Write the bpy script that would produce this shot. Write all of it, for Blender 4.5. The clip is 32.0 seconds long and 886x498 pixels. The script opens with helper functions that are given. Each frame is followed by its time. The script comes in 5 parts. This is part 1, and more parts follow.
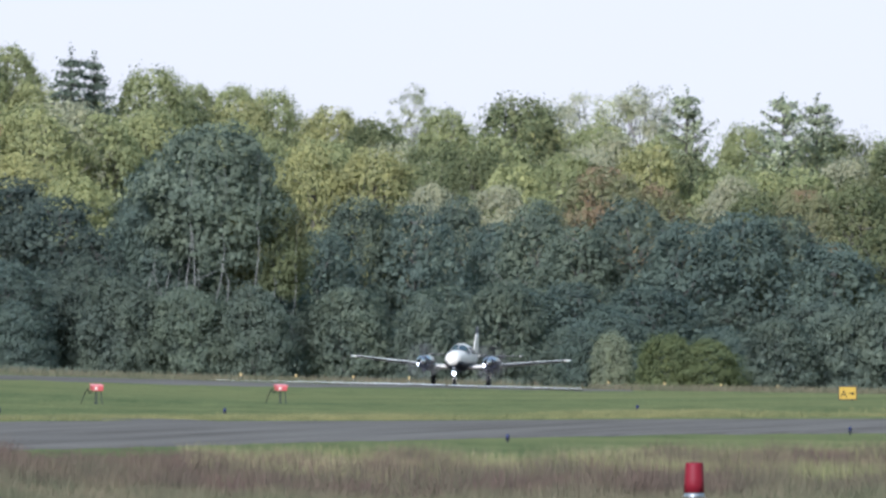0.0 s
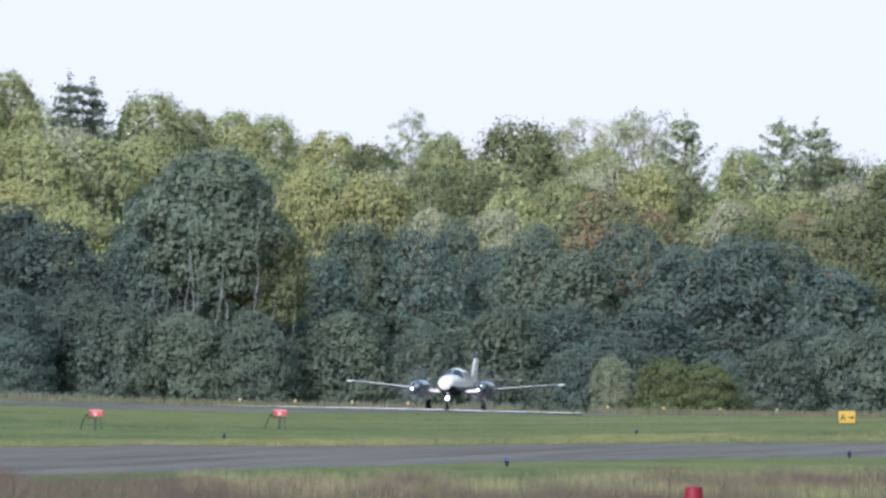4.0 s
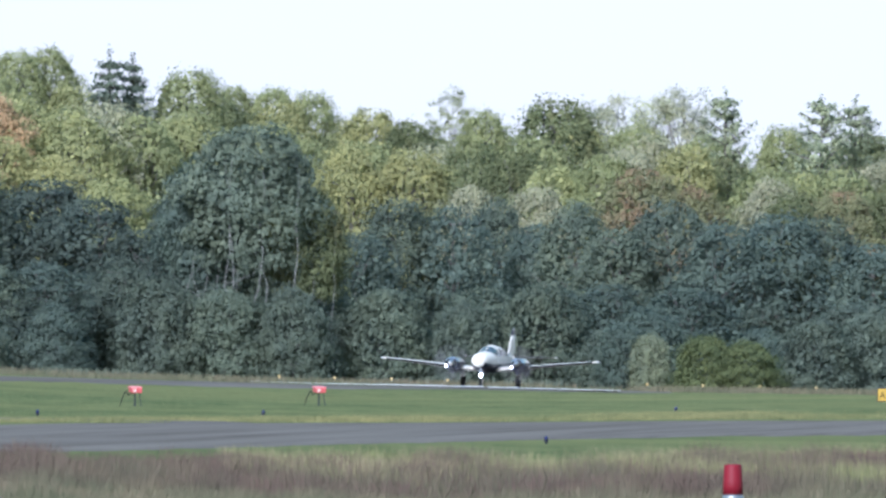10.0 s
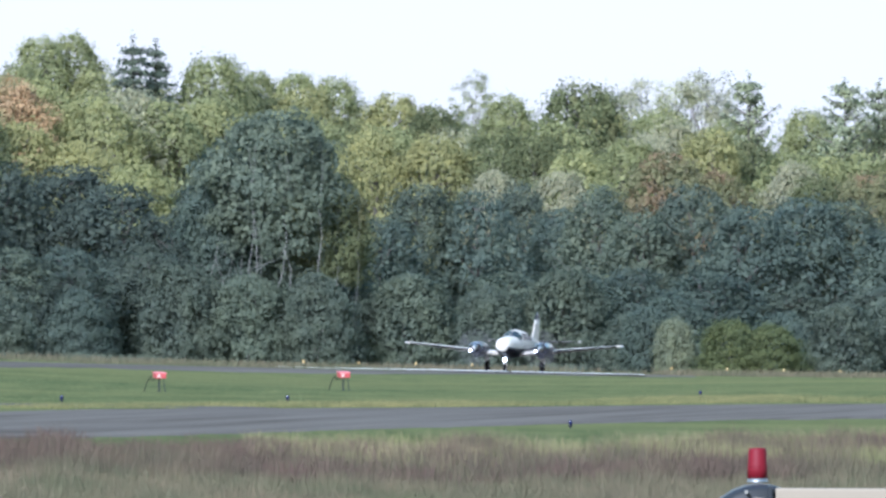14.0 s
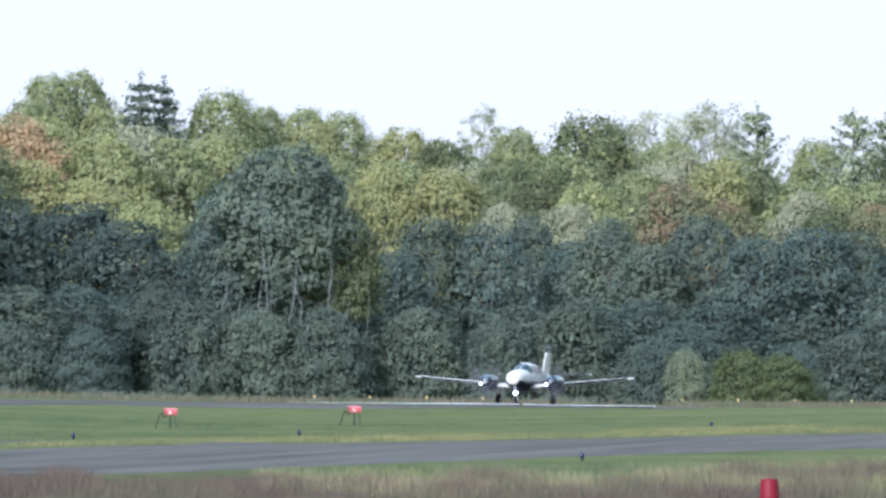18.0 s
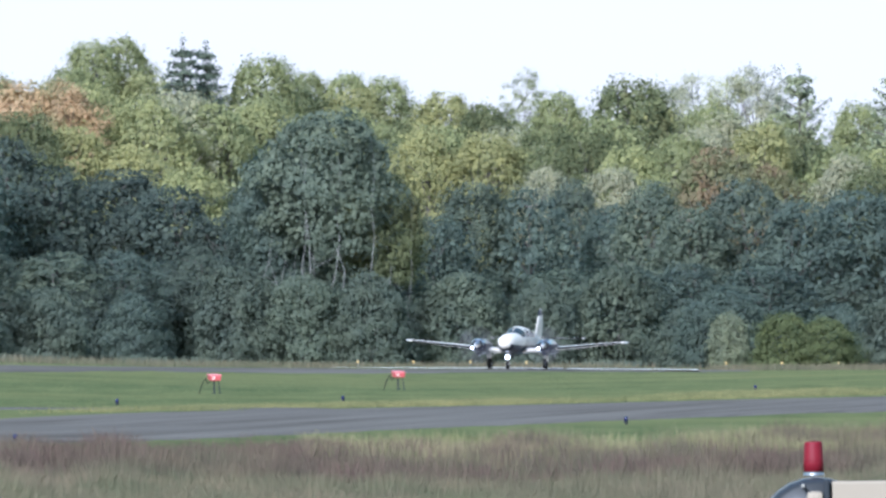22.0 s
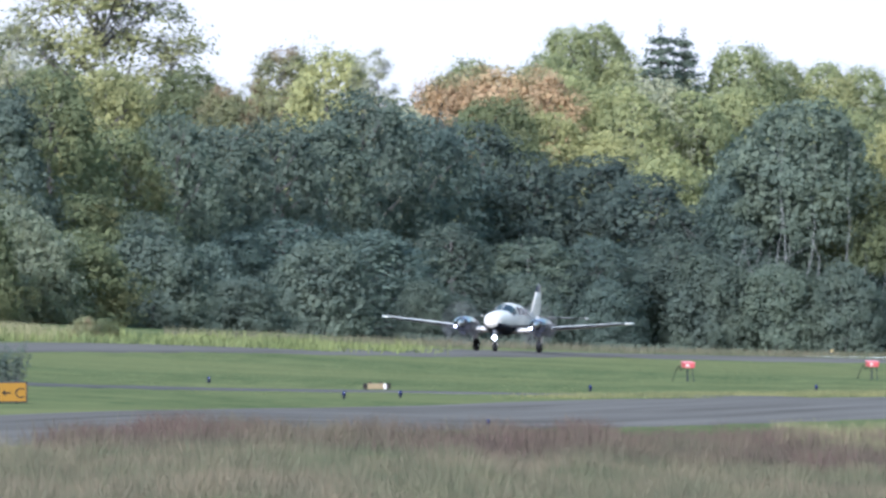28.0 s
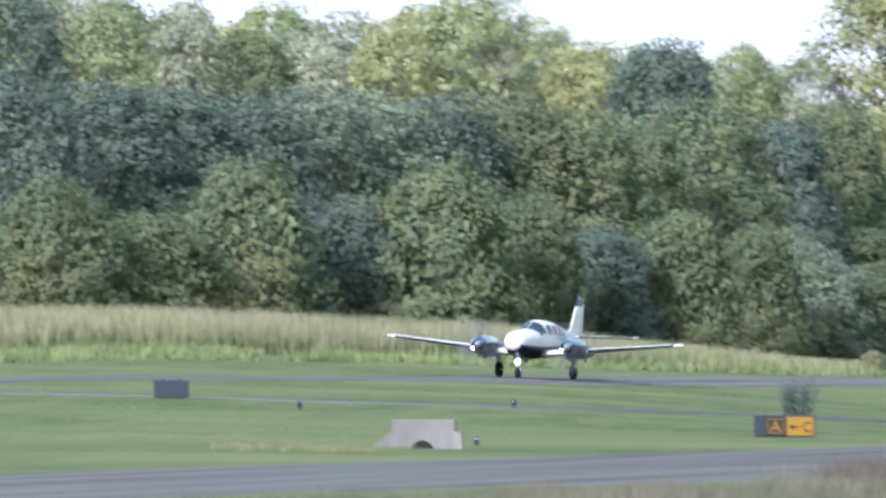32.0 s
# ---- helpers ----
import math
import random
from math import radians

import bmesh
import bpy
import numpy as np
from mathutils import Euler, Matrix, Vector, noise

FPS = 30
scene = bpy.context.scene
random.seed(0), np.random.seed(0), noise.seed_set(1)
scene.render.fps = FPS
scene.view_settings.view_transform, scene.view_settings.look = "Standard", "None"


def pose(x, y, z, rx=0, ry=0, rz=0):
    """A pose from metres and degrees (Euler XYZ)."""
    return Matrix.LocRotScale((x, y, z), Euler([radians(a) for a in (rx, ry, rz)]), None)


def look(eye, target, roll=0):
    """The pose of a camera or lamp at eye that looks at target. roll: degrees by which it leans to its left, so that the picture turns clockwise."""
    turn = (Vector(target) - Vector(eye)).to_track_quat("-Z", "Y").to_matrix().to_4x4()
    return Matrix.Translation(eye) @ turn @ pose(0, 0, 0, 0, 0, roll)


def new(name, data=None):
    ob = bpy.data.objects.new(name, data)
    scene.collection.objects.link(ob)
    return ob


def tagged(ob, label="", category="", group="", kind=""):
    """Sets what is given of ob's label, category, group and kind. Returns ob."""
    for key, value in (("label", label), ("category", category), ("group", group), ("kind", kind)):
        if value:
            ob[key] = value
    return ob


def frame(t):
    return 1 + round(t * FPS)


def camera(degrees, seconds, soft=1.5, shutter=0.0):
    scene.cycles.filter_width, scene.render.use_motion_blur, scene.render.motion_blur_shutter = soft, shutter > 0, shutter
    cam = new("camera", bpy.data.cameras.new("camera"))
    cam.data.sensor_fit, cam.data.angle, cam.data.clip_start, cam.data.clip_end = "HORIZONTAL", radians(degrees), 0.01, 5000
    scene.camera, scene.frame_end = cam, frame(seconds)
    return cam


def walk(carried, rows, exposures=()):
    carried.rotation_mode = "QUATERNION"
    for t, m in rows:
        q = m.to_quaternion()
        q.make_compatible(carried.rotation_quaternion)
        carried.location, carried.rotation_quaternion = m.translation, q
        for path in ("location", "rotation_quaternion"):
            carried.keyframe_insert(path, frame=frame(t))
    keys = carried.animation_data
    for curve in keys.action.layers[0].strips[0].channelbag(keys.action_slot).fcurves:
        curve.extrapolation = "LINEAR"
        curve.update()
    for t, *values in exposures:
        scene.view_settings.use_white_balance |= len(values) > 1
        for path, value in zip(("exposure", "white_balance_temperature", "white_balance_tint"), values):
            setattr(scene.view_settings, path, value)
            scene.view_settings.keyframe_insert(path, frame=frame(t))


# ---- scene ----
# ---------------------------------------------------------------- camera
FOV = 3.1513
EYE = (0.0, 0.0, 5.0)
cam = camera(FOV, 32.0, soft=2.8, shutter=0.5)


def aim(pan, tilt, roll):
    """Camera pose on its stand: pan to the right, tilt up and roll, in degrees."""
    return Matrix.Translation(EYE) @ pose(0, 0, 0, 90 + tilt, 0, -pan) @ pose(0, 0, 0, 0, 0, roll)


walk(cam, [
    (0.0, aim(-0.0, 0.1387, 0.0)),
    (0.5, aim(0.0237, 0.1773, 0.007)),
    (1.0, aim(0.029, 0.1208, -0.12)),
    (1.5, aim(0.0474, 0.0732, -0.186)),
    (2.0, aim(0.0366, 0.1526, -0.205)),
    (2.5, aim(-0.0228, 0.2278, -0.131)),
    (4.5, aim(0.01, 0.2257, -0.137)),
    (5.0, aim(-0.0074, 0.1849, -0.179)),
    (5.5, aim(-0.0166, 0.1828, -0.275)),
    (6.0, aim(-0.0136, 0.2085, -0.323)),
    (6.5, aim(-0.036, 0.1833, -0.222)),
    (7.0, aim(-0.0581, 0.1493, -0.094)),
    (7.5, aim(-0.0691, 0.1393, -0.048)),
    (8.0, aim(-0.078, 0.1402, -0.156)),
    (8.5, aim(-0.1137, 0.1111, -0.069)),
    (9.0, aim(-0.1283, 0.0868, 0.002)),
    (9.5, aim(-0.1282, 0.122, 0.061)),
    (10.0, aim(-0.1373, 0.1455, -0.018)),
    (10.5, aim(-0.1476, 0.1637, -0.117)),
    (11.0, aim(-0.1367, 0.1895, -0.242)),
    (11.5, aim(-0.1145, 0.1537, -0.342)),
    (12.0, aim(-0.0646, 0.13, -0.412)),
    (12.5, aim(-0.1023, 0.1231, -0.391)),
    (13.0, aim(-0.1477, 0.1205, -0.355)),
    (13.5, aim(-0.1995, 0.081, -0.307)),
    (14.0, aim(-0.222, 0.091, -0.212)),
    (14.5, aim(-0.2579, 0.1052, -0.168)),
    (16.5, aim(-0.2495, 0.0879, -0.545)),
    (17.0, aim(-0.2812, 0.1272, -0.759)),
    (17.5, aim(-0.2515, 0.2134, -0.666)),
    (18.0, aim(-0.2558, 0.2114, -0.756)),
    (18.5, aim(-0.2753, 0.1631, -0.879)),
    (19.0, aim(-0.3272, 0.1278, -0.838)),
    (19.5, aim(-0.3484, 0.098, -0.87)),
    (20.0, aim(-0.3368, 0.0865, -0.803)),
    (20.5, aim(-0.3521, 0.0776, -0.83)),
    (21.0, aim(-0.3555, 0.078, -0.917)),
    (21.5, aim(-0.3758, 0.077, -0.98)),
    (22.0, aim(-0.4104, 0.0876, -1.051)),
    (22.5, aim(-0.4477, 0.1184, -0.959)),
    (23.0, aim(-0.4833, 0.118, -0.828)),
    (23.5, aim(-0.5444, 0.1262, -0.772)),
    (24.0, aim(-0.6274, 0.1389, -0.741)),
    (24.5, aim(-0.7678, 0.132, -0.715)),
    (26.5, aim(-1.2702, 0.1096, -0.36)),
    (27.0, aim(-1.7489, 0.2291, -0.211)),
    (27.5, aim(-1.9605, 0.2722, -0.211)),
    (28.0, aim(-2.1011, 0.0628, -0.338)),
    (28.5, aim(-2.3476, 0.185, -0.378)),
    (29.0, aim(-2.6499, 0.1158, -0.324)),
    (29.5, aim(-2.8504, 0.0561, -0.311)),
    (30.0, aim(-3.1218, 0.0982, -0.297)),
    (30.5, aim(-3.7703, 0.0929, -0.264)),
    (31.0, aim(-4.4276, 0.078, -0.148)),
    (31.5, aim(-4.576, 0.0935, -0.084)),
    (32.0, aim(-4.9053, 0.1935, -0.02)),
], exposures=[(0, 1.95, 4930, 16), (1, 1.98, 4930, 16), (2, 2.15, 4930, 16), (4.5, 1.97, 4880, 16), (7.5, 1.9, 4860, 16), (9, 2.12, 4720, 16), (24.5, 2.2, 4720, 16), (26.8, 2.55, 4740, 16), (28, 2.26, 4740, 17), (30, 2.55, 4680, 18), (32, 2.5, 4680, 18)])

# ---------------------------------------------------------------- world and sun
SUN_EL, SUN_AZ = 27.0, 202.0     # degrees; azimuth clockwise from +y
world = bpy.data.worlds.new("world")
scene.world = world
world.use_nodes = True
wn = world.node_tree.nodes
sky = wn.new("ShaderNodeTexSky")
sky.sky_type = "NISHITA"
sky.sun_disc = False
sky.sun_elevation = radians(SUN_EL)
sky.sun_rotation = radians(SUN_AZ)
sky.air_density, sky.dust_density, sky.ozone_density = 1.0, 1.0, 1.4
veil = wn.new("ShaderNodeMix")      # thin high cloud: an even pale veil over the sky
veil.data_type, veil.blend_type = "RGBA", "DARKEN"
veil.inputs[0].default_value = 1.0
veil.inputs[7].default_value = (2.36, 2.12, 1.72, 1)
world.node_tree.links.new(sky.outputs[0], veil.inputs[6])
world.node_tree.links.new(veil.outputs[2], wn["Background"].inputs[0])
wn["Background"].inputs[1].default_value = 0.11
sun_data = bpy.data.lights.new("sun", "SUN")
sun_data.energy, sun_data.angle, sun_data.color = 2.4, radians(12.0), (1.0, 0.90, 0.74)
sun = new("sun", sun_data)
to_sun = Vector((math.sin(radians(SUN_AZ)) * math.cos(radians(SUN_EL)), math.cos(radians(SUN_AZ)) * math.cos(radians(SUN_EL)), math.sin(radians(SUN_EL))))
sun.matrix_world = look((0, 0, 80), Vector((0, 0, 80)) - to_sun)

# ---------------------------------------------------------------- materials


def material(name, build, rough=0.7, metal=0.0, spec=0.5):
    m = bpy.data.materials.new(name)
    m.use_nodes = True
    nt = m.node_tree
    b = nt.nodes["Principled BSDF"]
    b.inputs["Roughness"].default_value, b.inputs["Metallic"].default_value = rough, metal
    b.inputs["Specular IOR Level"].default_value = spec
    build(nt, b)
    return m


def node(nt, kind, **values):
    n = nt.nodes.new("ShaderNode" + kind)
    for key, value in values.items():
        n.inputs[key.replace("_", " ")].default_value = value
    return n


def ramp(nt, fac, stops):
    r = nt.nodes.new("ShaderNodeValToRGB")
    while len(r.color_ramp.elements) < len(stops):
        r.color_ramp.elements.new(0.5)
    for e, (p, c) in zip(r.color_ramp.elements, stops):
        e.position, e.color = p, (*c, 1)
    nt.links.new(fac, r.inputs[0])
    return r.outputs[0]


def mix(nt, fac, a, b, blend="MIX"):
    n = nt.nodes.new("ShaderNodeMix")
    n.data_type, n.blend_type = "RGBA", blend
    for sock, v in ((n.inputs[0], fac), (n.inputs[6], a), (n.inputs[7], b)):
        if hasattr(v, "is_output"):
            nt.links.new(v, sock)
        elif isinstance(v, (int, float)):
            sock.default_value = v
        else:
            sock.default_value = (*v, 1)
    return n.outputs[2]


def noise_out(nt, scale, detail=4, rough=0.6, stretch=(1, 1, 1), coords="Object", turn=0.0):
    tc, mp, n = node(nt, "TexCoord"), node(nt, "Mapping"), node(nt, "TexNoise", Scale=scale, Detail=detail, Roughness=rough)
    mp.inputs["Scale"].default_value = stretch
    first = node(nt, "Mapping")
    first.inputs["Rotation"].default_value = (0, 0, radians(turn))
    nt.links.new(tc.outputs[coords], first.inputs[0])
    nt.links.new(first.outputs[0], mp.inputs[0])
    nt.links.new(mp.outputs[0], n.inputs[0])
    return n.outputs[0]


def bump(nt, b, height, strength=0.3, distance=0.05):
    n = node(nt, "Bump", Strength=strength, Distance=distance)
    nt.links.new(height, n.inputs["Height"])
    nt.links.new(n.outputs[0], b.inputs["Normal"])


def plain(name, c, rough=0.5, metal=0.0, wear=0.12, scale=3.0, glow=0.0, spec=0.5):
    """Paint, metal or plastic: one colour with faint dirt at two scales."""
    def build(nt, b):
        dark = tuple(v * (1 - wear * 2.2) for v in c)
        a = mix(nt, noise_out(nt, scale, 5), dark, c)
        nt.links.new(mix(nt, noise_out(nt, scale * 14, 2), a, c), b.inputs["Base Color"])
        if glow:
            b.inputs["Emission Color"].default_value = (*c, 1)
            b.inputs["Emission Strength"].default_value = glow
    return material(name, build, rough, metal, spec)


def leaf_material(name, dark, light, tint=None, share=0.0):
    """Leaves: each leaf its own shade, each tree a little apart, with some light through the blade."""
    def build(nt, b):
        geo, info = node(nt, "NewGeometry"), node(nt, "ObjectInfo")
        col = ramp(nt, geo.outputs["Random Per Island"], [(0.0, dark), (0.6, tuple((a + c) / 2 for a, c in zip(dark, light))), (0.9, light), (1.0, tuple(v * 1.2 for v in light))])
        patch = ramp(nt, noise_out(nt, 0.55, 3), [(0.3, (0.95, 0.97, 1.03)), (0.7, (1.32, 1.28, 1.18))])
        col = mix(nt, 1.0, col, patch, "MULTIPLY")
        fleck = noise_out(nt, 4.2, 5, 0.75)
        col = mix(nt, 1.0, col, ramp(nt, fleck, [(0.36, (0.86, 0.87, 0.90)), (0.64, (1.10, 1.09, 1.04))]), "MULTIPLY")
        if tint:
            spots = ramp(nt, noise_out(nt, 0.32, 2), [(0.62 - share * 0.4, (0, 0, 0)), (0.72 - share * 0.4, (1, 1, 1))])
            col = mix(nt, spots, col, tint)
        each = node(nt, "HueSaturation")
        shift = node(nt, "MapRange")
        nt.links.new(info.outputs["Random"], shift.inputs[0])
        shift.inputs[3].default_value, shift.inputs[4].default_value = 0.88, 1.12
        nt.links.new(shift.outputs[0], each.inputs["Value"])
        nt.links.new(col, each.inputs["Color"])
        nt.links.new(each.outputs[0], b.inputs["Base Color"])
        tr, add = node(nt, "BsdfTranslucent"), node(nt, "MixShader", Fac=0.5)
        nt.links.new(each.outputs[0], tr.inputs[0])
        nt.links.new(b.outputs[0], add.inputs[1])
        nt.links.new(tr.outputs[0], add.inputs[2])
        nt.links.new(add.outputs[0], nt.nodes["Material Output"].inputs[0])
    return material(name, build, 0.7, 0, 0.15)


LEAF = dict(
    # front rows: shade put into the leaf colour, and haze into its blue
    dark=leaf_material("leaf_shaded_dark_green", (0.080, 0.097, 0.073), (0.112, 0.132, 0.099)),
    blue=leaf_material("leaf_shaded_blue_green", (0.075, 0.096, 0.078), (0.108, 0.135, 0.107)),
    # back rows: lighter, yellower leaves with sunlight put into the colour
    mid=leaf_material("leaf_sunlit_green", (0.174, 0.189, 0.087), (0.243, 0.252, 0.116)),
    bright=leaf_material("leaf_sunlit_bright_green", (0.213, 0.222, 0.100), (0.291, 0.293, 0.131)),
    yellow=leaf_material("leaf_sunlit_yellow_green", (0.224, 0.221, 0.096), (0.303, 0.294, 0.126)),
    olive=leaf_material("leaf_olive", (0.106, 0.119, 0.058), (0.144, 0.157, 0.076), (0.161, 0.157, 0.070), 0.2),
    fresh=leaf_material("leaf_fresh_green", (0.094, 0.111, 0.049), (0.133, 0.151, 0.064)),
    orange=leaf_material("leaf_orange", (0.318, 0.222, 0.124), (0.420, 0.300, 0.170), (0.255, 0.235, 0.115), 0.3),
    rust=leaf_material("leaf_rust_and_green", (0.159, 0.163, 0.085), (0.215, 0.208, 0.107), (0.244, 0.177, 0.101), 0.3),
    pale=leaf_material("leaf_pale_green", (0.224, 0.224, 0.140), (0.329, 0.318, 0.210)),
    # grey: a grey-green leaf with haze mixed into its colour, mostly on the left
    grey=leaf_material("leaf_grey_green_haze", (0.137, 0.152, 0.099), (0.186, 0.200, 0.127)),
    pine=leaf_material("needle_green", (0.202, 0.224, 0.134), (0.296, 0.315, 0.191)),
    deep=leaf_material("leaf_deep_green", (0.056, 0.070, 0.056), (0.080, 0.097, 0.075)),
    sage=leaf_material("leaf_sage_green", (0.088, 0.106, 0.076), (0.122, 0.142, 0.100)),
)


def bark_build(dark, light):
    def build(nt, b):
        n = noise_out(nt, 3.0, 6, 0.7, (1, 1, 0.25))
        nt.links.new(ramp(nt, n, [(0.35, dark), (0.65, light)]), b.inputs["Base Color"])
        bump(nt, b, n, 0.6, 0.03)
    return build


BARK = material("bark_grey_brown", bark_build((0.05, 0.042, 0.035), (0.13, 0.115, 0.10)), 0.9)
BARK_PALE = material("bark_pale", bark_build((0.12, 0.115, 0.105), (0.24, 0.235, 0.215)), 0.85)


def grass_ground(nt, b):
    fine, mid, broad = noise_out(nt, 5.0, 5, 0.75, (1, 0.10, 1)), noise_out(nt, 0.7, 6, 0.7, (0.7, 0.09, 1)), noise_out(nt, 0.06, 4, 0.6, (0.6, 0.5, 1))
    c = ramp(nt, mid, [(0.34, (0.064, 0.084, 0.036)), (0.5, (0.089, 0.107, 0.047)), (0.66, (0.116, 0.129, 0.056))])
    c = mix(nt, ramp(nt, broad, [(0.44, (0, 0, 0)), (0.62, (0.8, 0.8, 0.8))]), c, (0.136, 0.140, 0.060))
    bands = noise_out(nt, 0.05, 3, 0.6, (0.12, 1.2, 1), "Object", -6.0)
    c = mix(nt, 1.0, c, ramp(nt, bands, [(0.38, (0.88, 0.92, 0.90)), (0.62, (1.11, 1.07, 1.04))]), "MULTIPLY")
    c = mix(nt, ramp(nt, fine, [(0.35, (0, 0, 0)), (0.75, (1, 1, 1))]), c, mix(nt, 0.5, c, (0.132, 0.124, 0.052)))
    nt.links.new(c, b.inputs["Base Color"])
    bump(nt, b, fine, 0.8, 0.08)


def asphalt(nt, b):
    fine, streak, broad = noise_out(nt, 9.0, 5, 0.7), noise_out(nt, 0.55, 4, 0.65, (1.0, 0.03, 1), "Object", 9.0), noise_out(nt, 0.05, 3)
    c = ramp(nt, streak, [(0.32, (0.080, 0.070, 0.058)), (0.5, (0.128, 0.114, 0.095)), (0.68, (0.160, 0.143, 0.119))])
    c = mix(nt, ramp(nt, broad, [(0.4, (0, 0, 0)), (0.7, (0.5, 0.5, 0.5))]), c, (0.126, 0.114, 0.097))
    c = mix(nt, ramp(nt, fine, [(0.3, (0.3, 0.3, 0.3)), (0.7, (0, 0, 0))]), c, (0.042, 0.040, 0.038))
    nt.links.new(c, b.inputs["Base Color"])
    bump(nt, b, fine, 0.4, 0.01)


def concrete_build(nt, b):
    a, f = noise_out(nt, 1.4, 5, 0.6, (1, 1, 0.35)), noise_out(nt, 18, 4)
    c = ramp(nt, a, [(0.3, (0.076, 0.066, 0.054)), (0.7, (0.136, 0.120, 0.100))])
    nt.links.new(mix(nt, ramp(nt, f, [(0.3, (0.35, 0.35, 0.35)), (0.6, (0, 0, 0))]), c, (0.12, 0.11, 0.10)), b.inputs["Base Color"])
    bump(nt, b, f, 0.3, 0.01)


def blade_material(name, root, mid_c, tip, patchy):
    """Grass blades: root to tip by height over the blade (its UV), and patches over the field."""
    def build(nt, b):
        uv, sep, geo = node(nt, "UVMap"), node(nt, "SeparateXYZ"), node(nt, "NewGeometry")
        nt.links.new(uv.outputs[0], sep.inputs[0])
        c = ramp(nt, sep.outputs[1], [(0.0, root), (0.5, mid_c), (1.0, tip)])
        c2 = mix(nt, ramp(nt, noise_out(nt, 0.16, 3), [(0.4, (0, 0, 0)), (0.62, (1, 1, 1))]), c, patchy)
        tuft = ramp(nt, noise_out(nt, 0.9, 4, 0.65, (1, 0.16, 1)), [(0.34, (0.76, 0.80, 0.80)), (0.5, (1, 1, 1)), (0.68, (1.26, 1.20, 1.16))])
        c2 = mix(nt, 1.0, c2, tuft, "MULTIPLY")
        each = ramp(nt, geo.outputs["Random Per Island"], [(0, (0.84, 0.84, 0.84)), (1, (1.16, 1.16, 1.16))])
        nt.links.new(mix(nt, 1.0, c2, each, "MULTIPLY"), b.inputs["Base Color"])
    return material(name, build, 0.9, 0, 0.05)


GRASS = material("mown_grass", grass_ground, 1.0, 0, 0.0)
ASPHALT = material("asphalt", asphalt, 1.0, 0, 0.0)
WORN = plain("worn_light_asphalt", (0.108, 0.100, 0.088), 1.0, 0, 0.2, 0.8, spec=0.0)
CONCRETE = material("concrete", concrete_build, 0.9)
BLADE_TAN = blade_material("tall_grass_tan", (0.078, 0.074, 0.044), (0.102, 0.088, 0.057), (0.130, 0.103, 0.072), (0.076, 0.080, 0.046))
BLADE_PURPLE = blade_material("purple_seed_grass", (0.062, 0.058, 0.036), (0.072, 0.052, 0.042), (0.084, 0.053, 0.048), (0.086, 0.078, 0.050))
BLADE_REED = blade_material("reed_grass", (0.098, 0.106, 0.040), (0.140, 0.132, 0.066), (0.198, 0.164, 0.104), (0.116, 0.122, 0.052))
BLADE_VERGE = blade_material("yellow_verge_grass", (0.096, 0.102, 0.044), (0.132, 0.127, 0.054), (0.160, 0.145, 0.070), (0.104, 0.110, 0.048))
# blade green darkened for the shade at the wood's foot
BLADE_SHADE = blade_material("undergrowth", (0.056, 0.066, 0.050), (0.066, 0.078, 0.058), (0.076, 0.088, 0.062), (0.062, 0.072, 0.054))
BLADE_GREEN = blade_material("weed_green", (0.086, 0.104, 0.038), (0.120, 0.136, 0.046), (0.152, 0.156, 0.058), (0.100, 0.114, 0.046))
BLADE_MOWN = blade_material("mown_grass_blades", (0.080, 0.100, 0.042), (0.094, 0.112, 0.048), (0.112, 0.124, 0.056), (0.104, 0.116, 0.052))
WHITE = plain("white_paint", (0.57, 0.525, 0.46), 0.4, 0, 0.05, 1.2, spec=0.2)
NAVY = plain("navy_paint", (0.013, 0.015, 0.026), 0.3, 0, 0.1, 1.5, spec=0.25)
BLACK = plain("black_rubber", (0.012, 0.012, 0.012), 0.85, 0, 0.1, 8, spec=0.05)
CHROME = plain("polished_metal", (0.62, 0.60, 0.56), 0.28, 1.0, 0.05, 6)
STEEL = plain("grey_metal", (0.30, 0.31, 0.32), 0.4, 0.8, 0.15, 8)
BLADE_METAL = plain("dark_propeller_metal", (0.035, 0.035, 0.038), 0.6, 0.0, 0.1, 6)
RED = plain("red_box_paint", (0.36, 0.060, 0.060), 0.5, 0, 0.15, 4)
RED_LENS = plain("red_plastic_lens", (0.125, 0.005, 0.012), 0.6, 0, 0.15, 9, spec=0.2)
AMBER = plain("amber_glass", (0.46, 0.33, 0.12), 0.3, 0, 0.05, 9)
BLUE = plain("blue_glass", (0.007, 0.009, 0.045), 0.25, 0, 0.05, 9)
YELLOW = plain("yellow_sign_face", (0.31, 0.205, 0.028), 0.6, 0, 0.08, 3, spec=0.15)
ORANGE = plain("orange_sign_face", (0.185, 0.098, 0.009), 0.6, 0, 0.10, 3, spec=0.1)
SIGN_BLACK = plain("black_sign_face", (0.018, 0.016, 0.013), 0.7, 0, 0.1, 4, spec=0.1)
SLATE = plain("slate_grey_metal", (0.026, 0.029, 0.033), 0.7, 0.0, 0.12, 4, spec=0.08)
LINE = plain("runway_white_marking", (0.74, 0.71, 0.66), 0.8, 0, 0.12, 1.0)
CREAM = plain("cream_vehicle_paint", (0.235, 0.200, 0.150), 0.6, 0, 0.06, 1.5, spec=0.15)
HOOD = plain("dark_hood_paint", (0.024, 0.026, 0.028), 0.35, 0, 0.1, 2, spec=0.2)
# glows for the nose gear's landing lamp and for the added cowl glints
LAMP = plain("landing_lamp", (1.0, 0.97, 0.9), 0.2, 0, 0.0, 5, glow=3.0)
LENS = plain("lamp_lens", (0.85, 0.85, 0.8), 0.1, 0, 0.02, 5, glow=0.05)


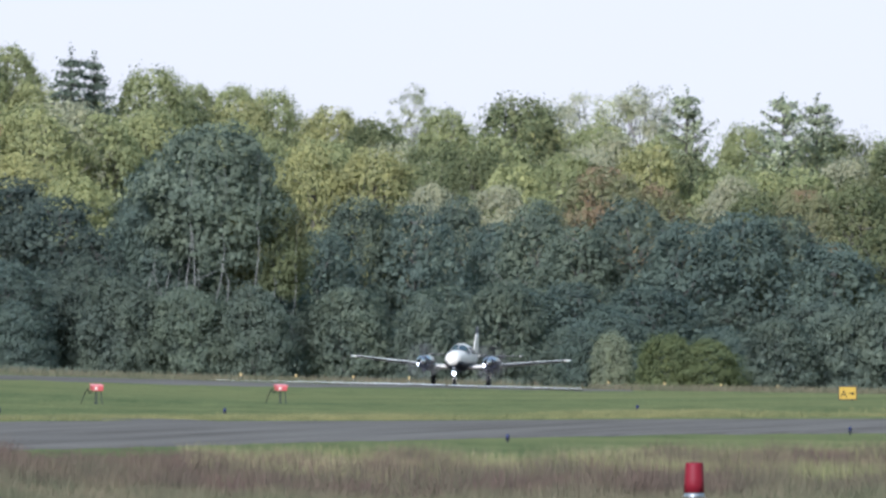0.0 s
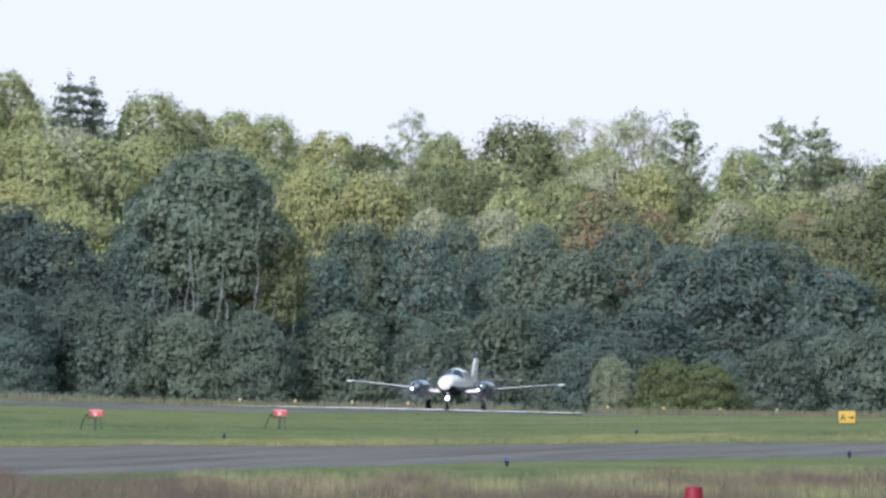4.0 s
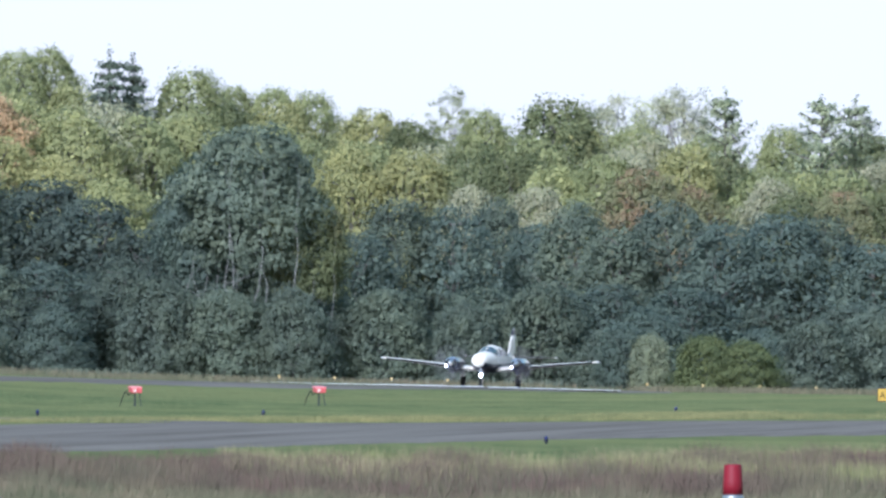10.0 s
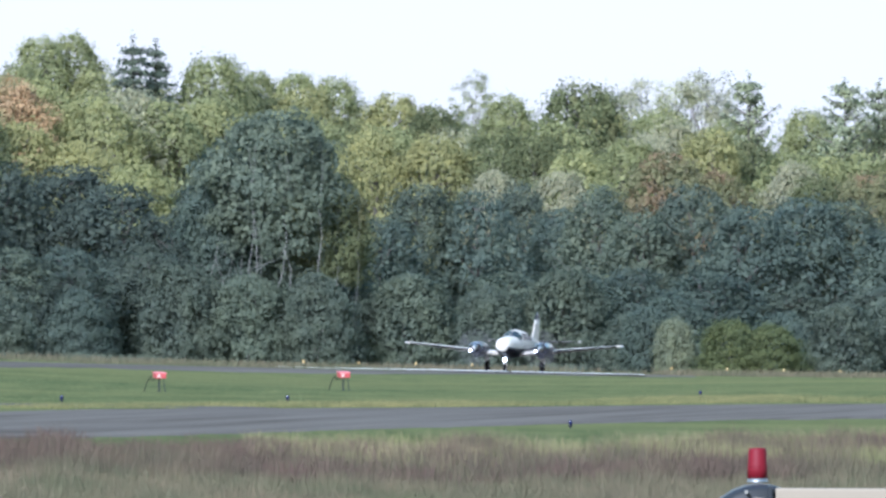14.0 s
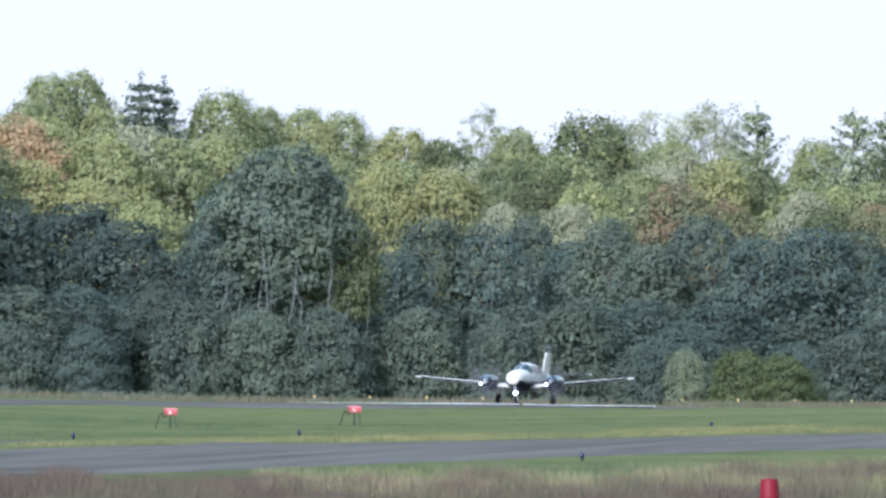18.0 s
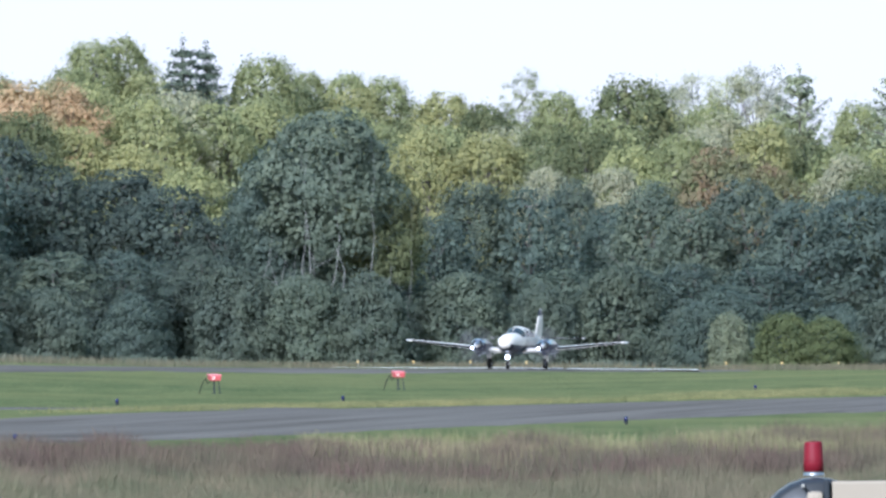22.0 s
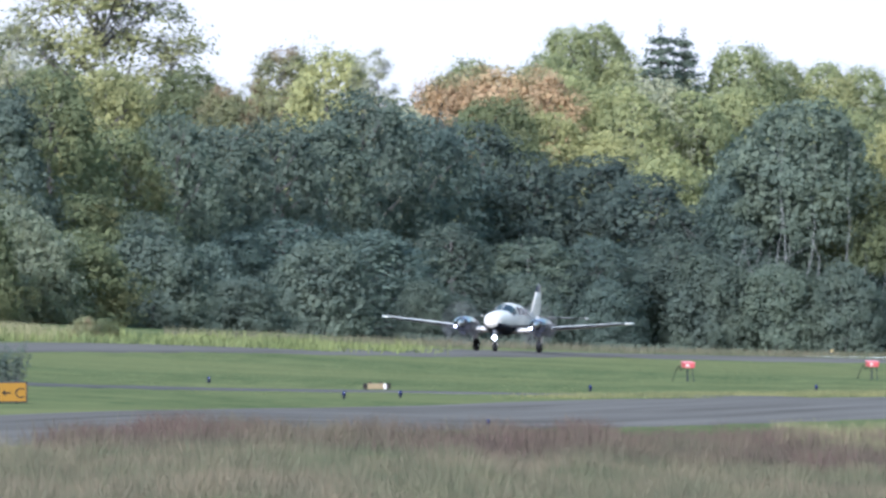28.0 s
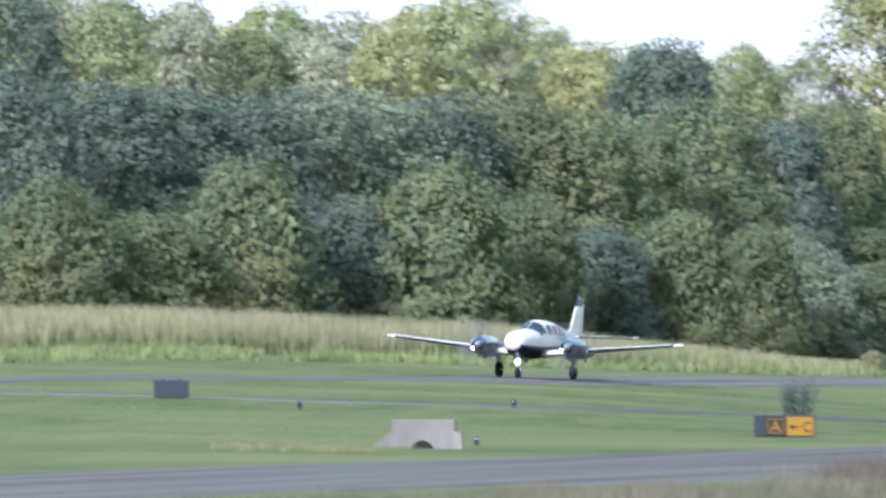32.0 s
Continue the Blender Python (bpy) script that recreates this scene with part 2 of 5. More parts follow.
def glass_build(nt, b):
    b.inputs["Base Color"].default_value = (0.045, 0.055, 0.068, 1)
    b.inputs["Coat Weight"].default_value = 0.15


GLASS = material("dark_cabin_glass", glass_build, 0.08, 0, 0.35)


def disc_build(nt, b):
    b.inputs["Base Color"].default_value = (0.06, 0.06, 0.065, 1)
    b.inputs["Alpha"].default_value = 0.05


BLUR = material("spinning_blade_sheen", disc_build, 0.6)

# ---------------------------------------------------------------- mesh helpers


def mesh_object(name, bm, mat, parent=None, label="", smooth=False):
    data = bpy.data.meshes.new(name)
    bm.normal_update()
    bm.to_mesh(data)
    bm.free()
    if smooth:
        data.polygons.foreach_set("use_smooth", [True] * len(data.polygons))
    data.materials.append(mat)
    ob = new(name, data)
    ob.parent = parent
    return tagged(ob, label)


def part(name, bm, mat, parent, label="", smooth=False):
    return mesh_object(name, bm, mat, parent, label, smooth)


def thing(name, m, label, category, group="", kind=""):
    ob = new(name)
    ob.empty_display_size = 0.2
    ob.matrix_world = m
    return tagged(ob, label, category, group, kind)


def box(sx, sy, sz, at=(0, 0, 0), bevel=0.0, bm=None, turn=None):
    """A bevelled box of that size, at = centre of its base."""
    own = bm is None
    b = bmesh.new()
    bmesh.ops.create_cube(b, size=1)
    bmesh.ops.scale(b, vec=(sx, sy, sz), verts=b.verts)
    if bevel:
        bmesh.ops.bevel(b, geom=b.edges[:], offset=bevel, segments=2, affect="EDGES", profile=0.6)
    bmesh.ops.translate(b, vec=(0, 0, sz / 2), verts=b.verts)
    if turn:
        bmesh.ops.transform(b, matrix=turn, verts=b.verts)
    bmesh.ops.translate(b, vec=at, verts=b.verts)
    if own:
        return b
    add_to(bm, b)
    return bm


def add_to(bm, other):
    tmp = bpy.data.meshes.new("tmp")
    other.to_mesh(tmp)
    other.free()
    bm.from_mesh(tmp)
    bpy.data.meshes.remove(tmp)


def tube(bm, a, b, ra, rb=None, sides=8, cap=True):
    """A tapered tube from a to b."""
    rb = ra if rb is None else rb
    a, b = Vector(a), Vector(b)
    axis = (b - a).normalized()
    side = axis.orthogonal().normalized()
    up = axis.cross(side)
    rings = []
    for c, r in ((a, ra), (b, rb)):
        rings.append([bm.verts.new(c + r * (math.cos(k * math.tau / sides) * side + math.sin(k * math.tau / sides) * up)) for k in range(sides)])
    for k in range(sides):
        bm.faces.new((rings[0][k], rings[0][(k + 1) % sides], rings[1][(k + 1) % sides], rings[1][k]))
    if cap:
        bm.faces.new(rings[0][::-1])
        bm.faces.new(rings[1])
    return bm


def loft(sections, sides=24, power=2.0, close=True):
    """A body of superelliptic rings: sections of (y, x, z, half width, half height up, half height down)."""
    bm = bmesh.new()
    rings = []
    for y, x, z, w, up, down in sections:
        ring = []
        for k in range(sides):
            a = k * math.tau / sides
            c, s = math.cos(a), math.sin(a)
            e = 2.0 / power
            ring.append(bm.verts.new((x + w * math.copysign(abs(c) ** e, c), y, z + (up if s > 0 else down) * math.copysign(abs(s) ** e, s))))
        rings.append(ring)
    for p, q in zip(rings, rings[1:]):
        for k in range(sides):
            bm.faces.new((p[k], p[(k + 1) % sides], q[(k + 1) % sides], q[k]))
    if close:
        bm.faces.new(rings[0][::-1])
        bm.faces.new(rings[-1])
    return bm


def lathe(profile, sides=20, axis="z"):
    """A turned body from (radius, height) pairs."""
    bm = bmesh.new()
    rings = []
    for r, h in profile:
        ring = []
        for k in range(sides):
            a = k * math.tau / sides
            c, s = r * math.cos(a), r * math.sin(a)
            ring.append(bm.verts.new((c, s, h) if axis == "z" else (c, h, s)))
        rings.append(ring)
    for p, q in zip(rings, rings[1:]):
        for k in range(sides):
            bm.faces.new((p[k], p[(k + 1) % sides], q[(k + 1) % sides], q[k]))
    bm.faces.new(rings[0][::-1])
    bm.faces.new(rings[-1])
    bmesh.ops.recalc_face_normals(bm, faces=bm.faces[:])
    return bm


def moved(bm, at):
    bmesh.ops.translate(bm, vec=at, verts=bm.verts)
    return bm


# ---------------------------------------------------------------- ground
# height of the land by bearing (milliradians to the right) and distance
BEARINGS = (-104.7, -80.14, -52.07, -27.51, -2.95, 28.63)
RANGES = (60, 250, 330, 400, 440, 480, 540, 600, 660, 720, 800, 870, 950, 1100, 1400)
HEIGHTS = (
    (1.5, 1.0, 1.0, 1.04, 1.35, 1.95, 2.4, 2.45, 3.3, 3.9, 4, 4, 4.5, 7, 12),
    (1.5, 1.0, 1.05, 1.0, 1.06, 1.62, 1.97, 2.03, 2.48, 2.9, 3.3, 3.5, 4, 6, 12),
    (1.5, 1.0, 1.0, 1.0, 1.0, 0.95, 0.85, 1.1, 1.6, 1.82, 1.9, 1.9, 2, 4, 10),
    (1.5, 0.6, 0.5, 0.45, 0.35, 0.3, 0.5, 0.45, 0.55, 0.9, 0.8, 0.4, 0.4, 2, 8),
    (1.5, 0.2, 0, -0.1, -0.05, 0.1, 0.22, 0.18, 0.2, 0.16, 0.05, -0.2, -0.3, 1, 7),
    (1.5, 0.2, 0, -0.2, -0.2, -0.1, 0, 0.05, 0.3, 0.2, -0.3, -0.8, -0.9, 0.5, 6),
)
HEIGHTS = np.array(HEIGHTS)


def land(x, y):
    """Ground height at a place; takes numbers or arrays."""
    x, y = np.asarray(x, float), np.asarray(y, float)
    d = np.hypot(x, y)
    b = np.clip(np.arctan2(x, np.maximum(y, 1e-3)) * 1000, BEARINGS[0], BEARINGS[-1])
    dd = np.clip(d, RANGES[0], RANGES[-1])
    i = np.clip(np.searchsorted(BEARINGS, b) - 1, 0, len(BEARINGS) - 2)
    j = np.clip(np.searchsorted(RANGES, dd) - 1, 0, len(RANGES) - 2)
    B, R = np.array(BEARINGS), np.array(RANGES)
    u, v = (b - B[i]) / (B[i + 1] - B[i]), (dd - R[j]) / (R[j + 1] - R[j])

    def row(k):
        return HEIGHTS[k, j] * (1 - v) + HEIGHTS[k, j + 1] * v
    lo, hi = np.maximum(i - 1, 0), np.minimum(i + 2, len(BEARINGS) - 1)
    p, q, width = row(i), row(i + 1), B[i + 1] - B[i]
    m0, m1 = (q - row(lo)) / (B[i + 1] - B[lo]) * width, (row(hi) - p) / (B[hi] - B[i]) * width
    z = p * (2 * u ** 3 - 3 * u ** 2 + 1) + m0 * (u ** 3 - 2 * u ** 2 + u) + q * (3 * u ** 2 - 2 * u ** 3) + m1 * (u ** 3 - u ** 2)
    return z


def spot(x, y, turn=0.0, lift=0.0):
    return pose(x, y, float(land(x, y)) + lift, 0, 0, turn)


def make_ground():
    """One sheet: fine in the wedge of land before the camera, coarse out to the horizon."""
    def axis(lo, hi, fine_lo, fine_hi, step, grow):
        a = list(np.arange(fine_lo, fine_hi + 1e-6, step))
        s = step
        while a[-1] < hi:
            s *= grow
            a.append(a[-1] + s)
        s = step
        while a[0] > lo:
            s *= grow
            a.insert(0, a[0] - s)
        return np.array(a)
    xs, ys = axis(-6000, 6000, -125, 60, 1.5, 1.35), axis(-3000, 7000, 240, 1000, 2.5, 1.35)
    X, Y = np.meshgrid(xs, ys)
    Z = land(X, Y)
    jit = np.random.default_rng(5).normal(0, 0.012, Z.shape)
    Z = Z + np.where((Y > 250) & (Y < 1000), jit, 0)
    n, m = X.shape
    verts = np.column_stack((X.ravel(), Y.ravel(), Z.ravel()))
    idx = np.arange(n * m).reshape(n, m)
    faces = np.column_stack((idx[:-1, :-1].ravel(), idx[:-1, 1:].ravel(), idx[1:, 1:].ravel(), idx[1:, :-1].ravel()))
    data = bpy.data.meshes.new("ground")
    data.from_pydata(verts.tolist(), [], faces.tolist())
    data.polygons.foreach_set("use_smooth", [True] * len(data.polygons))
    data.materials.append(GRASS)
    tagged(new("ground", data), "mown green airfield grass with dry patches", "ground", kind="structure")


make_ground()


def strip(name, centre, widths, mat, lift, label, category, step=4.0):
    """A paved strip along a line of (x, y), draped on the land, with a rounded shoulder on both sides."""
    pts = []
    for (a, b), (wa, wb) in zip(zip(centre, centre[1:]), zip(widths, widths[1:])):
        a, b = Vector(a), Vector(b)
        n = max(1, int((b - a).length / step))
        pts += [(a.lerp(b, k / n), wa + (wb - wa) * k / n) for k in range(n)]
    pts.append((Vector(centre[-1]), widths[-1]))
    bm = bmesh.new()
    rows = []
    for k, (p, w) in enumerate(pts):
        q, r = pts[min(k + 1, len(pts) - 1)][0], pts[max(k - 1, 0)][0]
        d = (q - r).normalized()
        side = Vector((d.y, -d.x))
        wob = 0.25 * noise.noise((p.x * 0.2, p.y * 0.2, 3.0))
        row = []
        for f, up in ((-1.04, -0.05), (-0.995, 0.0), (-0.5, 0.02), (0.0, 0.03), (0.5, 0.02), (0.995, 0.0), (1.04, -0.05)):
            c = p + side * (f * (w / 2 + wob))
            row.append(bm.verts.new((c.x, c.y, float(land(c.x, c.y)) + lift + up)))
        rows.append(row)
    for p, q in zip(rows, rows[1:]):
        for k in range(6):
            bm.faces.new((p[k], p[k + 1], q[k + 1], q[k]))
    bmesh.ops.recalc_face_normals(bm, faces=bm.faces[:])
    return tagged(mesh_object(name, bm, mat, None, "", True), label, category, kind="structure")


HEADING = 11.84          # the runway's turn, degrees
START = Vector((-0.06, 838.0))
RUN = Vector((-math.sin(radians(HEADING)), -math.cos(radians(HEADING))))
ACROSS = Vector((RUN.y, -RUN.x))


def runway_at(along, aside=0.0):
    return START + RUN * along + ACROSS * aside


TAXI_FAR = [(-60, 280), (-47, 343), (-39.8, 378), (-36.2, 397), (-32.2, 414), (-27.5, 430), (-23.6, 449), (-20.8, 494), (-17.2, 526), (-11, 553), (-5.5, 568), (0, 581), (7.5, 596), (16, 602), (40, 610), (64, 616)]
TAXI_NEAR = [(-48, 262), (-40, 305), (-34.7, 330), (-31.1, 340.5), (-27, 348.5), (-22.8, 359), (-19.6, 375), (-16.9, 412), (-14.8, 450), (-11, 478), (-5.8, 499), (0.6, 519), (7, 538), (15.1, 554), (36, 575), (60, 590)]
SERVICE = [(-64, 512), (-52, 500), (-45.1, 497), (-38.8, 502), (-34, 518), (-29.6, 545), (-23.5, 557), (-17.5, 559), (-9, 565)]


def resampled(line, n):
    """n places evenly along a line of (x, y)."""
    line = np.array(line, float)
    run = np.concatenate(((0,), np.cumsum(np.linalg.norm(np.diff(line, axis=0), axis=1))))
    at = np.linspace(0, run[-1], n)
    out = np.column_stack([np.interp(at, run, line[:, k]) for k in (0, 1)])
    out[1:-1] = out[:-2] * 0.25 + out[1:-1] * 0.5 + out[2:] * 0.25
    return out


def ribbon(name, far, near, mat, lift, label, category, n=110, lanes=10):
    """A paved surface between two edge lines, draped on the land, with a rounded shoulder on both sides."""
    far, near = resampled(far, n), resampled(near, n)
    bm = bmesh.new()
    rows = []
    for k in range(n):
        row = []
        for j in range(-1, lanes + 2):
            f = min(max(j, 0), lanes) / lanes + (j < 0) * -0.02 + (j > lanes) * 0.02
            c = far[k] + (near[k] - far[k]) * f
            row.append(bm.verts.new((c[0], c[1], float(land(c[0], c[1])) + lift - (0.07 if j < 0 or j > lanes else 0))))
        rows.append(row)
    for p, q in zip(rows, rows[1:]):
        for j in range(lanes + 2):
            bm.faces.new((p[j], p[j + 1], q[j + 1], q[j]))
    bmesh.ops.recalc_face_normals(bm, faces=bm.faces[:])
    return tagged(mesh_object(name, bm, mat, None, "", True), label, category, kind="structure")


def off_paving(places):
    """Which of the places lie clear of the runway, the taxiway and the service road."""
    free = np.ones(len(places), bool)
    far, near = resampled(TAXI_FAR, 60), resampled(TAXI_NEAR, 60)
    lines = (((far + near) / 2, np.linalg.norm(far - near, axis=1) / 2 + 0.4), (SERVICE, [1.6] * 6 + [2.0, 2.4, 2.6]), ([tuple(runway_at(s)) for s in (-20, 420)], [7.0, 5.0]))
    for line, half in lines:
        for (a, b), (ha, hb) in zip(zip(line, line[1:]), zip(half, half[1:])):
            a, b = np.array(a), np.array(b)
            u = np.clip((places - a) @ (b - a) / np.sum((b - a) ** 2), 0, 1)
            free &= np.linalg.norm(places - a - u[:, None] * (b - a), axis=1) > ha + (hb - ha) * u
    return free


strip("runway", [runway_at(s) for s in (-20, 60, 140, 220, 420)], (11.0, 10.0, 8.4, 7.0, 7.0), ASPHALT, 0.035, "grey asphalt runway with worn white edge lines", "runway")
ribbon("taxiway", TAXI_FAR, TAXI_NEAR, ASPHALT, 0.05, "grey asphalt taxiway with darker wheel streaks", "taxiway")
strip("service_road", SERVICE, [2.2] * 6 + [3.0, 4.0, 4.5], WORN, 0.03, "narrow grey asphalt strip through the grass", "road")


def sheet(name, edges, mat, lift, label, category, steps=10):
    """A painted or paved patch between a near and a far edge: edges of (x, near y, far y), draped on the land."""
    bm = bmesh.new()
    rows = []
    xs = [e[0] for e in edges]
    for k in range(steps * (len(edges) - 1) + 1):
        x = xs[0] + (xs[-1] - xs[0]) * k / (steps * (len(edges) - 1))
        lo, hi = (float(np.interp(x, xs, [e[n] for e in edges])) for n in (1, 2))
        row = []
        for f in (0, 0.25, 0.5, 0.75, 1):
            y = lo + (hi - lo) * f
            row.append(bm.verts.new((x, y, float(land(x, y)) + lift - (0.05 if f in (0, 1) and lift < 0.05 else 0))))
        rows.append(row)
    for p, q in zip(rows, rows[1:]):
        for k in range(4):
            bm.faces.new((p[k], p[k + 1], q[k + 1], q[k]))
    bmesh.ops.recalc_face_normals(bm, faces=bm.faces[:])
    return tagged(mesh_object(name, bm, mat), label, category, kind="structure")


sheet("turn_pad", [(-8, 806, 830), (0, 814, 838), (7, 795, 835), (9.5, 802, 828)], ASPHALT, 0.045, "asphalt widening at the runway's end", "pavement")
sheet("runway_marking", [(-11.5, 800, 804), (-7.4, 817, 827), (-3.4, 826, 841), (0.1, 825, 840)], LINE, 0.12, "worn white line on the runway", "marking")
sheet("runway_marking", [(0.3, 820, 834), (4, 810, 822), (6.9, 799, 810)], LINE, 0.12, "worn white line on the runway", "marking")

# ---------------------------------------------------------------- distance
def make_far_hill():
    bm = bmesh.new()
    rows = []
    for k in range(80):
        x = -120 + k * 4
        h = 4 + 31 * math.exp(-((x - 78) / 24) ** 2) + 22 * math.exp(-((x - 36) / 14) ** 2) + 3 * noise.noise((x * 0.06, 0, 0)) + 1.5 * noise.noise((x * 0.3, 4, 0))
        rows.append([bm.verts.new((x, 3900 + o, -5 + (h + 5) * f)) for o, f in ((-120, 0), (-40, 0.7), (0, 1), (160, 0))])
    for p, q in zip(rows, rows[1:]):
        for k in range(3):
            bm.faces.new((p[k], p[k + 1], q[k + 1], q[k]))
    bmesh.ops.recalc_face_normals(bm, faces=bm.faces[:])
    tagged(mesh_object("backdrop_hill", bm, HAZE, None, "", True), "distant wooded hill with haze in its blue-grey colour", "hill", kind="structure")


# woodland colour paled to blue-grey to stand for aerial haze
HAZE = plain("hazed_woodland", (0.24, 0.29, 0.31), 0.95, 0, 0.2, 0.02)
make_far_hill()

# ---------------------------------------------------------------- trees


def leaf_mesh(name, centres, outward, sizes, rng):
    """One small blade per centre, facing roughly outward."""
    n = len(centres)
    d = unit(unit(outward) + rng.normal(0, 0.30, (n, 3)))
    a = unit(np.cross(d, rng.normal(0, 1, (n, 3))))
    b = np.cross(d, a)
    s = sizes[:, None]
    v = np.stack((centres - a * s * 0.5 - b * s * 0.2, centres + a * s * 0.5 - b * s * 0.2, centres + b * s * 0.5), 1).reshape(-1, 3)
    faces = np.arange(3 * n).reshape(-1, 3).tolist()
    data = bpy.data.meshes.new(name)
    data.from_pydata(v.tolist(), [], faces)
    return data


def unit(v):
    return v / (np.linalg.norm(v, axis=-1, keepdims=True) + 1e-9)


def sprays(rng, centres, radii, aim_dirs, per, leaf, flat=0.62):
    """Leaves of a crown: every bough is a flattened tuft of small sprays, every spray a handful of leaves."""
    n = len(centres)
    share = radii ** 2 / np.sum(radii ** 2)
    twigs = rng.choice(n, int(per / 9), p=share)
    d = unit(rng.normal(0, 1, (len(twigs), 3)) + 0.75 * aim_dirs[twigs] + (0, 0, 0.35))
    tc = centres[twigs] + d * (radii[twigs] * rng.uniform(0.55, 1.12, len(twigs)))[:, None] * (1.1, 1.1, flat)
    own = np.repeat(np.arange(len(twigs)), 9)
    q = rng.normal(0, 1, (len(own), 3))
    size = rng.uniform(0.16, 0.40, len(twigs))[own]
    p = tc[own] + q * size[:, None] * (0.8, 0.8, 0.55)
    out = unit(q) * 0.22 + d[own] * 0.42 + aim_dirs[twigs][own] * 0.65 + np.array((0, 0, 0.30))
    return p, out, leaf * rng.uniform(0.55, 1.35, len(own))


def profile(shape, t):
    """Half width of a crown at t of its height, as a share of its greatest."""
    t = np.clip(t, 0, 1)
    if shape == "tall":
        return np.where(t < 0.45, 0.82 + 0.18 * np.sin(t / 0.45 * math.pi / 2), np.sqrt(np.maximum(0.012, 1 - (np.maximum(t - 0.45, 0) / 0.56) ** 2.1)))
    if shape == "bush":
        return np.sqrt(np.maximum(0.015, 1 - (np.maximum(0, t - 0.3) / 0.71) ** 2.2))
    return np.sqrt(np.maximum(0.015, 1 - (np.abs(t - 0.45) / 0.56) ** 2.3))


def full_crown(name, shape, w, h, seed, leaves, leaf):
    """A full crown: boughs standing out unevenly, set with sprays of small leaves."""
    rng = np.random.default_rng(seed)
    lo = dict(round=0.30, tall=0.0, high=0.46, bush=0.0)[shape]
    n = dict(round=120, tall=150, high=110, bush=100)[shape]
    tops = [(rng.uniform(0, math.tau), rng.uniform(0.5, 1.0), rng.uniform(0.74, 1.20)) for _ in range(12)]

    def reach(a, t):
        """Half width in metres round the crown, with lobes of its own."""
        r = profile(shape, t) * w * 0.47
        for la, lt, lf in tops:
            dist = (np.angle(np.exp(1j * (a - la))) / 0.55) ** 2 + ((t - lt) / 0.22) ** 2
            r = r * (1 + (lf - 1) * np.exp(-dist))
        return r

    t = rng.uniform(0, 1, n) ** 0.85
    a = rng.uniform(0, math.tau, n)
    shell = rng.uniform(0.74, 1.12, n)
    r = reach(a, t) * shell
    lean = rng.normal(0, 0.03 * w, 2)
    radii = w * rng.uniform(0.055, 0.125, n) * (1.12 - 0.35 * t)
    z = h * (lo + (1 - lo) * t * 0.975) - radii * 0.5
    centres = np.column_stack((r * np.cos(a) + lean[0] * t, r * np.sin(a) + lean[1] * t, np.maximum(z, 0.25)))
    outward = unit(np.column_stack((np.cos(a), np.sin(a), (t - 0.45) * 1.7)))
    p, out, size = sprays(rng, centres, radii, outward, leaves * 0.78, leaf)
    # leaves scattered over the mass between the boughs
    m = leaves - len(p)
    ft, fa = rng.uniform(0, 1, m), rng.uniform(0, math.tau, m)
    fr = reach(fa, ft) * rng.uniform(0.74, 0.98, m)
    fp = np.column_stack((fr * np.cos(fa) + lean[0] * ft, fr * np.sin(fa) + lean[1] * ft, h * (lo + (1 - lo) * ft * 0.96)))
    fo = np.column_stack((np.cos(fa), np.sin(fa), (ft - 0.3) * 1.4)) * 0.8 + rng.normal(0, 0.4, (m, 3))
    p, out, size = np.concatenate((p, fp)), np.concatenate((out, fo)), np.concatenate((size, leaf * rng.uniform(0.6, 1.4, m)))
    # the inner foliage: larger sprays turned every way
    m = 1900
    ft, fa = rng.uniform(0, 0.95, m), rng.uniform(0, math.tau, m)
    fr = reach(fa, ft) * rng.uniform(0.66, 0.95, m)
    fp = np.column_stack((fr * np.cos(fa) + lean[0] * ft, fr * np.sin(fa) + lean[1] * ft, h * (lo + (1 - lo) * ft * 0.94)))
    p, out, size = np.concatenate((p, fp)), np.concatenate((out, rng.normal(0, 1, (m, 3)))), np.concatenate((size, rng.uniform(0.26, 0.50, m)))
    p[:, 2] = np.maximum(p[:, 2], 0.04)
    data = leaf_mesh(name, p, out, size, rng)
    return data, [tuple(c) for c in centres]


def build_open_crown(name, w, h, seed, leaves, leaf, tufts=58, lo=0.30):
    """An airy crown: separate tufts at the ends of the limbs, with sky between them."""
    rng = np.random.default_rng(seed)
    t = rng.uniform(0.0, 1, tufts) ** 0.8
    a = np.arange(tufts) * 2.39996 + rng.normal(0, 0.3, tufts)
    r = profile("round", t * 0.96 + 0.02) * w * 0.44 * rng.uniform(0.25, 1.08, tufts) ** 0.55
    z = h * (lo + (1 - lo) * t * 0.96)
    centres = np.column_stack((r * np.cos(a), r * np.sin(a), z))
    radii = w * rng.uniform(0.055, 0.105, tufts)
    outward = unit(np.column_stack((np.cos(a), np.sin(a), t * 1.5)))
    p, out, size = sprays(rng, centres, radii, outward, leaves, leaf, 0.7)
    return leaf_mesh(name, p, out, size, rng), [tuple(c) for c in centres]


